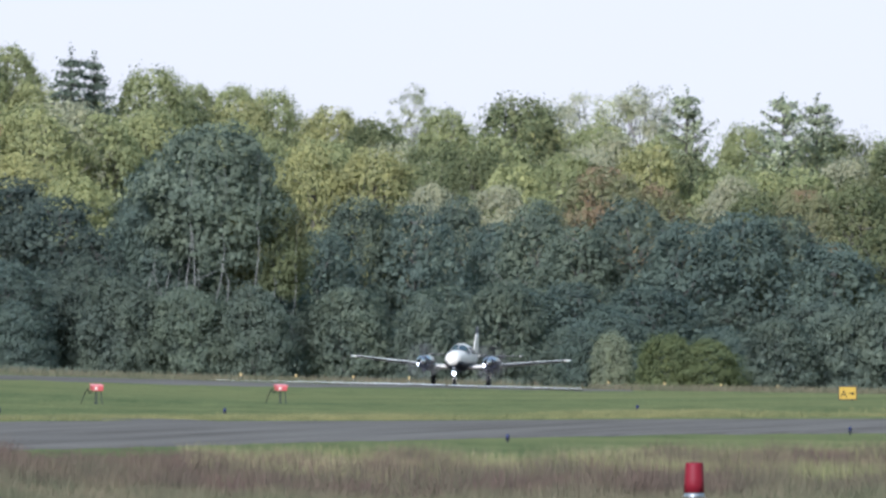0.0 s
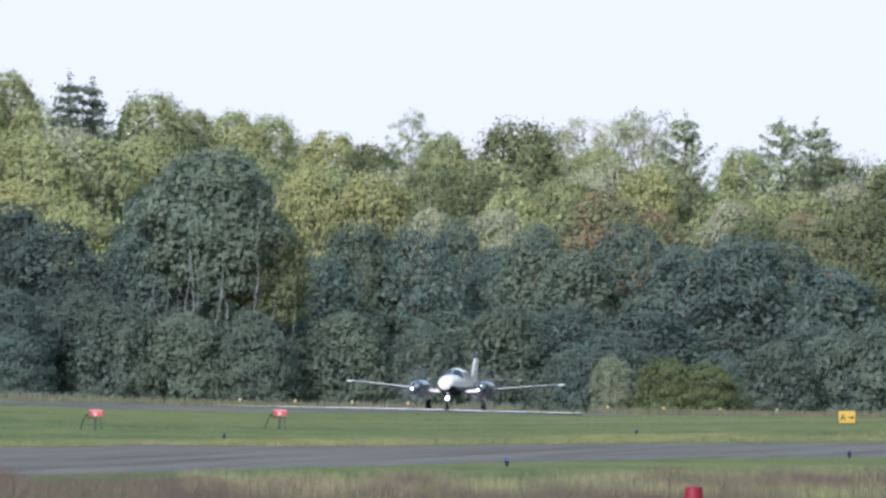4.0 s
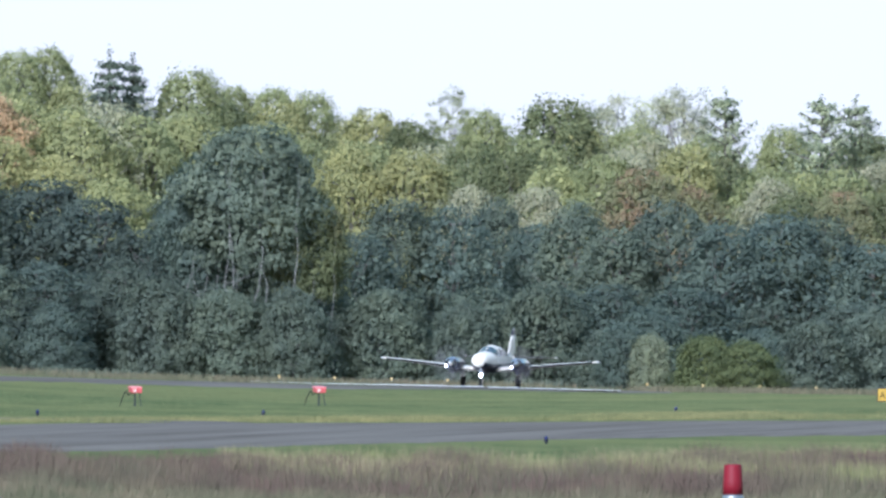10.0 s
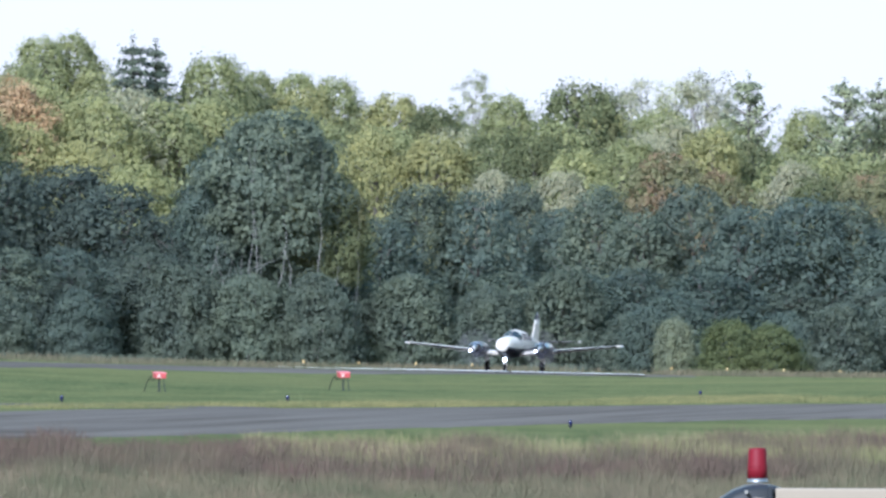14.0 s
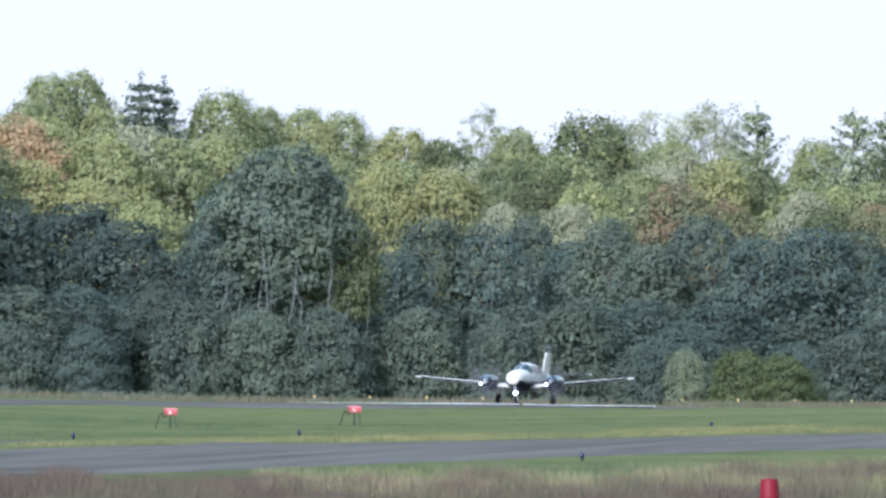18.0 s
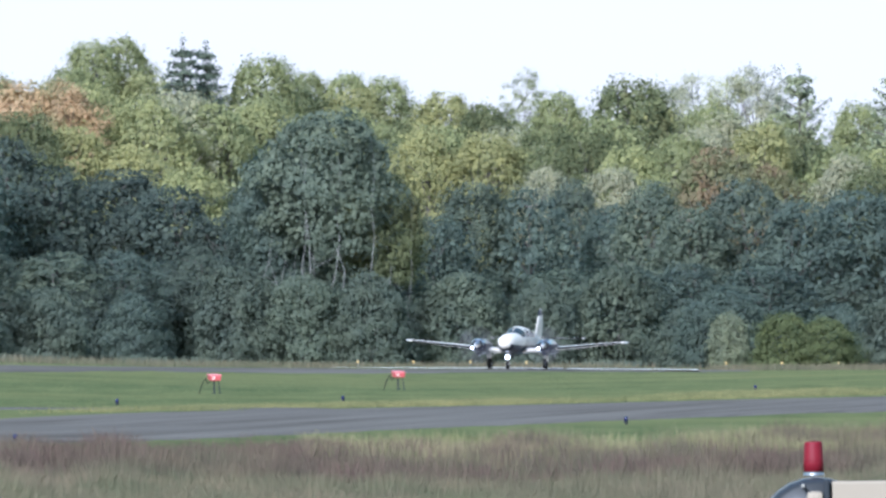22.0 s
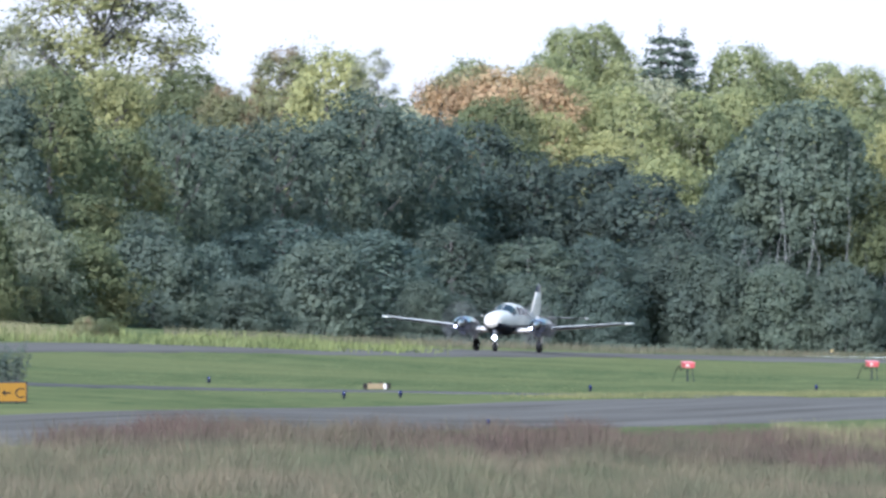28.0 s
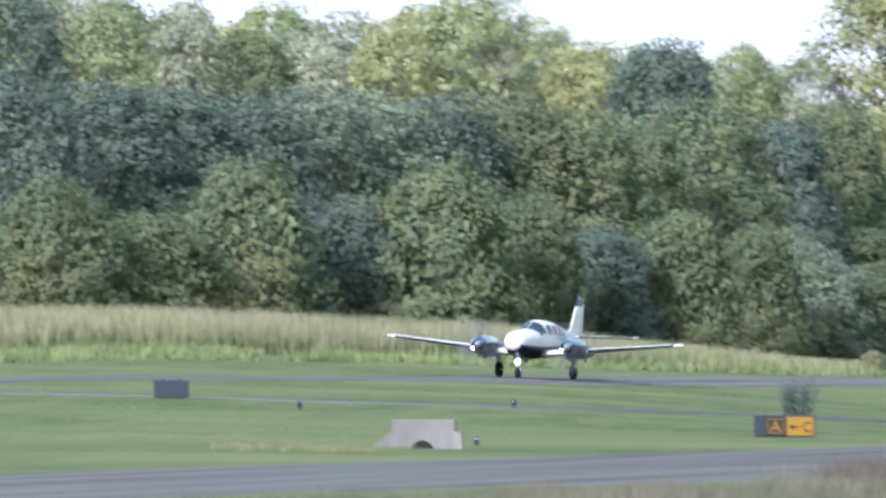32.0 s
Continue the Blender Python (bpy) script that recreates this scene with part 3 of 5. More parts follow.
def build_wood(name, w, h, clumps, seed, forks=1, radius=0.018, count=26, apart=False):
    """Trunk with limbs that run out into the boughs."""
    rng = np.random.default_rng(seed + 99)
    bm = bmesh.new()
    r0 = radius * h
    stems = []
    for k in range(forks):
        lean = Vector((rng.normal(0, 0.16 if forks > 1 else 0.03) * w, rng.normal(0, 0.05) * w, 0))
        foot = (k / (forks - 1) - 0.5) * 0.5 * w if apart else lean.x * 0.1 * (k > 0)
        if apart:
            lean = Vector((rng.uniform(-0.14, 0.20) * w + foot, lean.y, 0))
        front = -0.44 * w if apart else 0.0
        pts = [Vector((foot, front, -0.15))]
        for j in range(1, 8):
            t = j / 7
            pts.append(Vector((foot + (lean.x - foot) * t + rng.normal(0, 0.020 if apart else 0.012) * h, front * (1 - 0.25 * t) + lean.y * t + rng.normal(0, 0.01) * h, t * h * 0.86)))
        rr = r0 / math.sqrt(forks)
        for j, (a, b) in enumerate(zip(pts, pts[1:])):
            tube(bm, a, b, rr * (1 - j * 0.125), rr * (1 - (j + 1) * 0.125), 7, j == 0)
        stems.append((pts, rr))
    order = rng.permutation(len(clumps))[:count]
    for k in order:
        end = Vector(clumps[k])
        pts, rr = stems[int(rng.integers(len(stems)))]
        low = [q for q in pts[1:] if q.z < end.z - 0.06 * h] or pts[1:2]
        a = low[-1 if len(low) < 3 else int(rng.integers(len(low) - 2, len(low)))]
        m = a.lerp(end, 0.5) + Vector((rng.normal(0, 0.01) * h, 0, rng.uniform(-0.03, 0.02) * h))
        tube(bm, a, m, rr * 0.42, rr * 0.24, 5, False)
        tube(bm, m, end, rr * 0.24, rr * 0.08, 5, False)
        for _ in range(2 if count > 40 else 0):
            tip = end + Vector(rng.normal(0, 0.06, 3)) * w
            tube(bm, m.lerp(end, 0.5), tip, rr * 0.12, rr * 0.05, 4, False)
    data = bpy.data.meshes.new(name)
    bm.to_mesh(data)
    bm.free()
    return data


def build_conifer(name, w, h, seed, whorls, leaf, droop):
    """Pine or spruce: separate boughs in whorls, each a plume of needles, tapering to a pointed top."""
    rng = np.random.default_rng(seed)
    cs, outs, sz, boughs = [], [], [], []
    for k in range(whorls):
        t = k / whorls
        z = h * (0.10 + 0.89 * t ** 0.92)
        wide = w * 0.5 * ((1.0 - t) ** (0.62 if not droop else 0.66) + 0.05)
        first = rng.uniform(0, math.tau)
        for j in range(rng.integers(4, 7)):
            a = first + j * 1.17 + rng.normal(0, 0.2)
            L = wide * rng.uniform(0.62, 1.12)
            rise = L * (rng.uniform(0.25, 0.75) if not droop else rng.uniform(-0.25, 0.25))
            boughs.append((z, a, L, rise))
            m = int(40 + (240 if not droop else 230) * L / w)
            q = rng.uniform(0.12, 1, m) ** 0.75
            spread = (0.036 if not droop else 0.04) * w * np.sin(np.clip(q, 0, 1) * math.pi * 0.86 + 0.2)[:, None]
            off = rng.normal(0, 1, (m, 3)) * spread * np.array((1, 1, 0.36))
            p = np.column_stack((np.cos(a) * L * q, np.sin(a) * L * q, z + rise * q ** 2)) + off
            cs.append(p)
            outs.append(np.tile((math.cos(a) * 0.6, math.sin(a) * 0.6, 0.9), (m, 1)))
            sz.append(leaf * rng.uniform(0.6, 1.3, m))
    top = rng.normal(0, 1, (40, 3)) * (0.012 * w, 0.012 * w, 0.02 * h) + (0, 0, h * 0.982)
    cs.append(top)
    outs.append(np.tile((0, 0, 1.0), (40, 1)))
    sz.append(np.full(40, leaf))
    crown = leaf_mesh(name + "_crown", np.concatenate(cs), np.concatenate(outs), np.concatenate(sz), rng)
    bm = bmesh.new()
    tube(bm, (0, 0, -0.15), (0, 0, h * 0.55), 0.016 * h, 0.010 * h, 8)
    tube(bm, (0, 0, h * 0.55), (0, 0, h * 0.97), 0.010 * h, 0.002 * h, 7)
    for z, a, L, rise in boughs:
        tube(bm, (0, 0, z), (math.cos(a) * L, math.sin(a) * L, z + rise), 0.004 * h, 0.001 * h, 5, False)
    wood = bpy.data.meshes.new(name + "_trunk")
    bm.to_mesh(wood)
    bm.free()
    return crown, wood


KINDS = {}
BOX_H = dict(tall=9.0, bush=5.0, birch=10.0)      # height of each kind as built; the rest are 11 m


def kind_meshes(kind):
    """Two to six shapes of each kind of tree, each built once, 6 m wide."""
    if kind in KINDS:
        return KINDS[kind]
    made = []
    w, h = 6.0, BOX_H.get(kind, 11.0)
    for k in range(dict(round=6, tall=6, bush=4, sparse=4, great=1).get(kind, 2)):
        seed = 10 * k + sum(map(ord, kind))
        if kind in ("pine", "spruce"):
            made.append(build_conifer(kind, w, h, seed, 18 if kind == "pine" else 24, 0.17, kind == "spruce"))
            continue
        if kind == "great":
            crown, clumps = build_open_crown(kind + "_crown", w, h, seed, 28000, 0.14, 170, 0.18)
        elif kind in ("sparse", "twiggy"):
            crown, clumps = build_open_crown(kind + "_crown", w, h, seed, 8200 if kind == "sparse" else 900, 0.15)
        else:
            crown, clumps = full_crown(kind + "_crown", dict(birch="high").get(kind, kind), w, h, seed, dict(round=8600, tall=9600, bush=8200, birch=8200)[kind], 0.17)
        wood = build_wood(kind + "_trunk", w, h, clumps, seed, dict(birch=5, bush=4, twiggy=3, sparse=2, great=3).get(kind, 1), dict(birch=0.0052, great=0.013, twiggy=0.012, bush=0.010).get(kind, 0.016), dict(sparse=58, twiggy=58, birch=10, great=120).get(kind, 26), kind == "birch")
        made.append((crown, wood))
    KINDS[kind] = made
    return made


TREE_NAMES = dict(round="broadleaf_tree", tall="tall_tree", bush="bush", sparse="open_crowned_tree", great="large_tree", twiggy="bare_tree", birch="pale_stemmed_tree", pine="pine_tree", spruce="spruce_tree")
TREE_WORDS = dict(
    round="broad rounded crown", tall="leafy nearly to the ground", bush="low and leafy to the ground", sparse="open airy crown", great="tall with open limbs and airy crown",
    twiggy="nearly bare twigs", birch="pale forked stems", pine="level boughs with gaps", spruce="thin pointed top")
# dark and blue are front-row leaves with shade in their colour
LEAF_WORDS = dict(dark="shade-dark green", blue="shaded blue-green", mid="green", fresh="fresh green", sage="sage green", deep="deep green", bright="bright green", yellow="yellow-green", olive="olive green", orange="orange-brown",
                  rust="rust-tinged green", pale="pale green", grey="grey-green", pine="shade-dark green needled")
planted = [0]


def plant(kind, leaf, x, y, height, width, sink=0.0):
    """One tree: an Empty at its foot with a trunk and a crown."""
    planted[0] += 1
    k = planted[0]
    shapes = kind_meshes(kind)
    crown_mesh, wood_mesh = shapes[k % len(shapes)]
    root = thing(TREE_NAMES[kind], pose(x, y, float(land(x, y)) - sink, 0, 0, (k * 137.5) % 360 if kind != "birch" else 0), f"{LEAF_WORDS[leaf]} {'shrub' if kind == 'bush' else 'tree'}, {TREE_WORDS[kind]}, at the wood", "bush" if kind == "bush" else "tree", "trees behind the runway")
    box_h = BOX_H.get(kind, 11.0)
    wide = width / 6.0
    tall = min(wide * 1.15, height / box_h)
    for name, data, mat in (("trunk", wood_mesh, BARK_PALE if kind in ("birch", "twiggy") else BARK), ("crown", crown_mesh, LEAF[leaf])):
        if not data.materials:
            data.materials.append(mat)
        ob = new(name, data)
        ob.parent = root
        if kind in ("round", "sparse") and name == "crown":
            ob.scale, ob.location = (wide, wide, tall), (0, 0, height - box_h * tall)
        else:
            ob.scale = (wide, wide, height / box_h)
        ob.material_slots[0].link = "OBJECT"
        ob.material_slots[0].material = mat
    return root


plant("round", "mid", -28.91, 1009.59, 19.05, 4.25)
plant("round", "mid", -26.95, 1011.64, 19.32, 4.62)
plant("spruce", "sage", -23.1, 999.74, 19.0, 8.0)
plant("spruce", "sage", -21.7, 1001.7, 18.9, 7.0)
plant("round", "mid", -18.41, 1004.83, 18.41, 5.68)
plant("round", "mid", -15.86, 1029.88, 17.43, 3.72)
plant("round", "mid", -13.52, 1029.91, 17.44, 3.94)
plant("round", "mid", -11.17, 1029.94, 17.19, 4.37)
plant("round", "yellow", -6.88, 1009.98, 16.38, 4.89)
plant("round", "olive", -4.35, 999.99, 15.53, 4.42)
plant("sparse", "mid", -2.04, 1040.0, 17.69, 3.28)
plant("round", "mid", 0.21, 1020.0, 16.30, 4.12)
plant("round", "olive", 4.55, 989.99, 17.16, 6.95)
plant("sparse", "pale", 8.96, 1059.96, 17.41, 6.32)
plant("sparse", "pale", 7.41, 1049.97, 16.87, 4.79)
plant("sparse", "bright", 11.17, 1039.94, 17.11, 5.47)
plant("round", "mid", 9.88, 1019.95, 15.41, 5.37)
plant("round", "mid", 19.18, 1019.82, 15.64, 5.37)
plant("round", "olive", 25.5, 1014.68, 15.21, 5.34)
plant("sparse", "pale", 13.05, 1029.92, 17.67, 5.78)
plant("pine", "pine", 15.12, 999.89, 17.60, 7.9)
plant("pine", "pine", 20.9, 989.77, 17.30, 7.9)
plant("pine", "pine", 23.1, 994.74, 17.20, 7.9)
plant("twiggy", "pale", 25.91, 989.66, 15.83, 3.47)
plant("round", "olive", 28.2, 984.6, 14.87, 5.56)
plant("round", "mid", -35.05, 999.39, 16.62, 4.42)
plant("round", "orange", -33.31, 974.43, 16.59, 10.26)
plant("round", "orange", -29.97, 971.54, 16.53, 5.80)
plant("round", "orange", -35.77, 971.34, 15.67, 5.80)
plant("round", "rust", -43.19, 929.0, 16.32, 4.89)
plant("round", "yellow", -40.52, 924.11, 16.33, 6.33)
plant("twiggy", "pale", -42.66, 959.05, 17.62, 4.04)
plant("sparse", "pale", -37.73, 919.23, 16.32, 2.91)
plant("round", "yellow", -53.22, 886.4, 12.96, 6.85)
plant("round", "yellow", -50.06, 888.59, 13.39, 6.87)
plant("round", "yellow", -47.52, 890.73, 12.90, 6.26)
plant("round", "olive", -55.36, 883.27, 12.20, 5.28)
plant("round", "mid", -46.32, 888.79, 12.19, 5.31)
plant("great", "yellow", -50.9, 879.0, 20.0, 12.2)
plant("round", "olive", -45.7, 872.0, 14.3, 4.6)
plant("round", "yellow", -49.28, 858.59, 13.79, 5.88)
plant("round", "rust", -43.76, 868.9, 13.17, 3.85)
plant("sparse", "pale", -55.03, 868.26, 15.94, 3.36)
plant("round", "mid", -57.41, 858.08, 16.17, 4.53)
plant("round", "sage", -59.33, 817.85, 15.90, 6.62)
plant("round", "yellow", -64.12, 827.52, 15.52, 5.01)
plant("sparse", "yellow", -68.05, 847.27, 17.10, 5.07)
plant("round", "bright", -70.77, 837.01, 17.93, 7.78)
plant("sparse", "bright", -68.19, 827.19, 17.50, 5.24)
plant("round", "yellow", -73.1, 816.74, 16.00, 5.61)
plant("round", "pale", -75.6, 806.46, 15.25, 5.54)
plant("round", "olive", -77.74, 796.21, 15.07, 5.47)
plant("round", "pale", -81.37, 795.85, 15.51, 6.12)
plant("round", "mid", -83.94, 785.53, 15.87, 6.04)
plant("round", "sage", -85.26, 755.2, 15.88, 6.75)
plant("round", "bright", -24.77, 974.69, 15.64, 5.88)
plant("round", "yellow", -25.06, 959.67, 12.92, 5.79)
plant("round", "mid", -20.77, 979.78, 15.41, 5.91)
plant("round", "bright", -17.76, 984.84, 15.54, 6.36)
plant("round", "bright", -13.27, 984.91, 14.89, 5.94)
plant("round", "mid", -10.45, 979.94, 14.32, 5.91)
plant("round", "yellow", -7.66, 974.97, 13.90, 5.51)
plant("round", "yellow", -4.58, 974.99, 13.97, 6.29)
plant("round", "olive", -0.83, 985.0, 14.34, 5.56)
plant("round", "olive", 1.93, 980.0, 13.85, 5.16)
plant("round", "pale", -0.8, 955.0, 11.63, 4.22)
plant("round", "pale", 3.22, 954.99, 11.69, 4.62)
plant("round", "bright", 3.93, 964.99, 12.86, 5.08)
plant("round", "mid", 7.39, 974.97, 13.79, 5.13)
plant("round", "rust", 9.58, 954.95, 13.02, 6.53)
plant("round", "rust", 12.2, 949.92, 11.93, 5.00)
plant("round", "yellow", 12.65, 984.92, 14.44, 5.18)
plant("round", "mid", 16.79, 964.85, 13.04, 5.82)
plant("round", "pale", 17.04, 959.85, 12.38, 4.65)
plant("round", "olive", 18.96, 954.81, 11.77, 4.62)
plant("round", "mid", 21.98, 969.75, 13.15, 5.85)
plant("round", "rust", 21.53, 949.76, 11.84, 4.60)
plant("round", "olive", 24.92, 964.68, 12.52, 5.82)
plant("round", "yellow", -28.43, 959.58, 13.89, 6.20)
plant("round", "olive", -29.81, 939.53, 12.39, 5.67)
plant("round", "bright", -21.8, 949.75, 11.66, 5.37)
plant("round", "yellow", -11.22, 929.93, 10.94, 4.11)
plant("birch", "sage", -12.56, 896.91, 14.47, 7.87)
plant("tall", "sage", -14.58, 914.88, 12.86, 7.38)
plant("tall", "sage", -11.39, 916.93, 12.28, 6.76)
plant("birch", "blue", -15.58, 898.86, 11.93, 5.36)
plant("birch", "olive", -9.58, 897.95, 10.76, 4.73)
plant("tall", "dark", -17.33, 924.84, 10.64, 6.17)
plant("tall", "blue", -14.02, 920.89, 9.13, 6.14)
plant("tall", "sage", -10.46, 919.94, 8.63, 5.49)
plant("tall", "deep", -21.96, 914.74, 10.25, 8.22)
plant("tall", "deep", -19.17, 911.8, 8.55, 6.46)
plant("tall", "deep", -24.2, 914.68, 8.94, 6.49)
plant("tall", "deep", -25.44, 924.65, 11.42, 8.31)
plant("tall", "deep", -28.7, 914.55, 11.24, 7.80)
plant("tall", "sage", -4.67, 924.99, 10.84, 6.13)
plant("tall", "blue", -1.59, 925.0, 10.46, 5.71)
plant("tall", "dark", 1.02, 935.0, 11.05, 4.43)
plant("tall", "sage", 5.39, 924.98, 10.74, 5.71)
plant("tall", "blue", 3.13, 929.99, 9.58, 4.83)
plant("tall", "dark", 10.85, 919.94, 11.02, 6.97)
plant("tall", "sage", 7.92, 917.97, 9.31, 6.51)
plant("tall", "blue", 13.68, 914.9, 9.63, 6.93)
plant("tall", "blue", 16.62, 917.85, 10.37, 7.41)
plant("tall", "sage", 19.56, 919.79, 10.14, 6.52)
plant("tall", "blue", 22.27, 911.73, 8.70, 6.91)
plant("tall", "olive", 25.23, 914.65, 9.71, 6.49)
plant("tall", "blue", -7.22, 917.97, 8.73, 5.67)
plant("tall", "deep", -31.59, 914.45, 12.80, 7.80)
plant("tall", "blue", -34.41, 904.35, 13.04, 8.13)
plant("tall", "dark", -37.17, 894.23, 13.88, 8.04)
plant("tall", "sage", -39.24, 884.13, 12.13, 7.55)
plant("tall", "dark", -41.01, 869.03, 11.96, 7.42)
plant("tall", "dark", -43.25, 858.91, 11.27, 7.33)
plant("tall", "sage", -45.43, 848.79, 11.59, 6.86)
plant("tall", "olive", -47.55, 838.65, 10.51, 6.78)
plant("tall", "olive", -50.76, 828.45, 13.22, 7.86)
plant("tall", "dark", -53.02, 818.28, 12.26, 7.77)
plant("tall", "olive", -55.09, 798.1, 12.86, 8.70)
plant("tall", "olive", -57.72, 787.89, 11.38, 7.48)
plant("tall", "olive", -60.26, 777.67, 11.67, 8.48)
plant("tall", "olive", -63.53, 777.41, 12.17, 8.48)
plant("tall", "sage", -66.38, 772.15, 12.03, 8.08)
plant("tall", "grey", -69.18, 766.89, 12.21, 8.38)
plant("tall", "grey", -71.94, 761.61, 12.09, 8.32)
plant("tall", "sage", -74.65, 756.32, 11.58, 8.27)
plant("tall", "sage", -77.59, 751.0, 11.66, 8.95)
plant("tall", "sage", -80.48, 745.67, 11.85, 8.89)
plant("tall", "sage", -83.02, 735.33, 11.98, 8.41)
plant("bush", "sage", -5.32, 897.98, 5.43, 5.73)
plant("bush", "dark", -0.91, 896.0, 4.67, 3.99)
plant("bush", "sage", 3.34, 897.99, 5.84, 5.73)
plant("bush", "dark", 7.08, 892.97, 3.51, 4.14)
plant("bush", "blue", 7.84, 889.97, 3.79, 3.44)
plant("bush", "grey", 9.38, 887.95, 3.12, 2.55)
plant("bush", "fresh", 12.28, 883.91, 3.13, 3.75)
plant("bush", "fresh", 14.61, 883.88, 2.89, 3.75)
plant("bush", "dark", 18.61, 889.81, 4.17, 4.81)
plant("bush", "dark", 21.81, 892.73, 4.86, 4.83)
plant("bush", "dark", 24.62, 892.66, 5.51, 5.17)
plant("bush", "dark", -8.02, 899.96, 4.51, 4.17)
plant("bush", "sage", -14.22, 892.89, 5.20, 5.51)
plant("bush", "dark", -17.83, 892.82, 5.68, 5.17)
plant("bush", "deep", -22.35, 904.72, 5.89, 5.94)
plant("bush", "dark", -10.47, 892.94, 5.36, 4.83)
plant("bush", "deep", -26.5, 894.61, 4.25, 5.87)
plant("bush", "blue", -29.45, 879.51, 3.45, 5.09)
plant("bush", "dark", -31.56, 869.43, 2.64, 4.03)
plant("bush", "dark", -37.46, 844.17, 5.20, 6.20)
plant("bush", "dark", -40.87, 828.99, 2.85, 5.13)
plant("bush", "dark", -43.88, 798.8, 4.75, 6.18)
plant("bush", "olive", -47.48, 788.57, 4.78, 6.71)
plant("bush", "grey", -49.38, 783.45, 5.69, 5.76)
plant("bush", "olive", -53.66, 758.1, 6.99, 6.16)
plant("bush", "olive", -62.95, 732.3, 8.53, 7.38)
plant("bush", "olive", -70.71, 721.54, 8.14, 7.00)
plant("bush", "olive", -59.64, 742.61, 7.40, 5.75)
plant("bush", "sage", -57.27, 752.82, 5.92, 5.83)
plant("bush", "sage", -67.06, 731.93, 6.21, 5.67)
plant("bush", "olive", -74.49, 716.14, 5.40, 6.11)
plant("bush", "olive", -78.22, 710.71, 6.92, 6.62)
plant("bush", "olive", -51.19, 773.31, 6.54, 5.38)
plant("bush", "rust", -40.15, 680.82, 1.10, 1.24)
plant("bush", "olive", -39.78, 688.85, 1.00, 1.45)

# fill between the single trees: height of the wood's edge and of its crest by bearing, in metres above the land
EDGE_B = (-115, -85, -62, -45, -30, -20, -8, 5, 18, 32)
EDGE_D = (735, 765, 815, 860, 895, 912, 915, 912, 910, 905)
EDGE_H = (8.5, 9.0, 9.2, 8.3, 8.3, 8.6, 7.6, 7.6, 7.8, 7.4)
rank_rng = np.random.default_rng(21)
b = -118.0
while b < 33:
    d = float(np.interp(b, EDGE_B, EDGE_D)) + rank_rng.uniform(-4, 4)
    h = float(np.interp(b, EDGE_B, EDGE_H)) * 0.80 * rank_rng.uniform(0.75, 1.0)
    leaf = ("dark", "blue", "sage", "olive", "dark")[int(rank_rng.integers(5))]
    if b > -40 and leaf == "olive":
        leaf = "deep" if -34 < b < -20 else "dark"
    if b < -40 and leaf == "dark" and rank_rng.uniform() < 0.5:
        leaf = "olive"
    # far left: the grey leaves carry haze in their colour
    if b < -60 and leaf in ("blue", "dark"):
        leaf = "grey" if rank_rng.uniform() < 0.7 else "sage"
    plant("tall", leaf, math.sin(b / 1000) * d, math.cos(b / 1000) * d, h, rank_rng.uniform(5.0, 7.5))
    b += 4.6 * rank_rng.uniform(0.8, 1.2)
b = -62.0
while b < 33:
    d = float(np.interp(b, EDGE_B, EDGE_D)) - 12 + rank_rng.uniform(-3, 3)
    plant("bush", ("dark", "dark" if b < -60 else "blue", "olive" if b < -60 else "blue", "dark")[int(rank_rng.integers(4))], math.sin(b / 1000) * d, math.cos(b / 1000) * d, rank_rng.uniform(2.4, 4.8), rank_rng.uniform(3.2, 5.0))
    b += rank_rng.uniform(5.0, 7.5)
# the crest of the wood: how far it stands above level, in milliradians, by bearing
CREST_B = (-112, -94, -87, -80, -73, -66, -63, -60, -49, -39, -34, -27, -22, -17, -11, -8, -5, 1, 5, 9, 13, 18, 22, 29)
CREST_E = (21.1, 19.5, 19.5, 17.9, 16.5, 15.9, 14.5, 13.6, 12.1, 11.5, 12.9, 14.7, 13.1, 13.1, 12.4, 11.1, 10.9, 11.2, 11.4, 10.5, 11.1, 9.3, 10.1, 9.7)
for back in (78, 112):
    b = -118.0
    while b < 33:
        d = float(np.interp(b, EDGE_B, EDGE_D)) + back + rank_rng.uniform(-6, 6)
        x, y = math.sin(b / 1000) * d, math.cos(b / 1000) * d
        top = 5.0 + d * (float(np.interp(b, CREST_B, CREST_E)) - rank_rng.uniform(0.2, 1.2) - (0 if back > 100 else 1.2)) / 1000
        plant("round", ("mid", "bright", "yellow", "olive", "mid", "pale")[int(rank_rng.integers(6))], x, y, top - float(land(x, y)), rank_rng.uniform(5.0, 7.0))
        b += rank_rng.uniform(3.6, 5.2) * (1.25 if back < 100 else 1.0)


# ---------------------------------------------------------------- tall grass


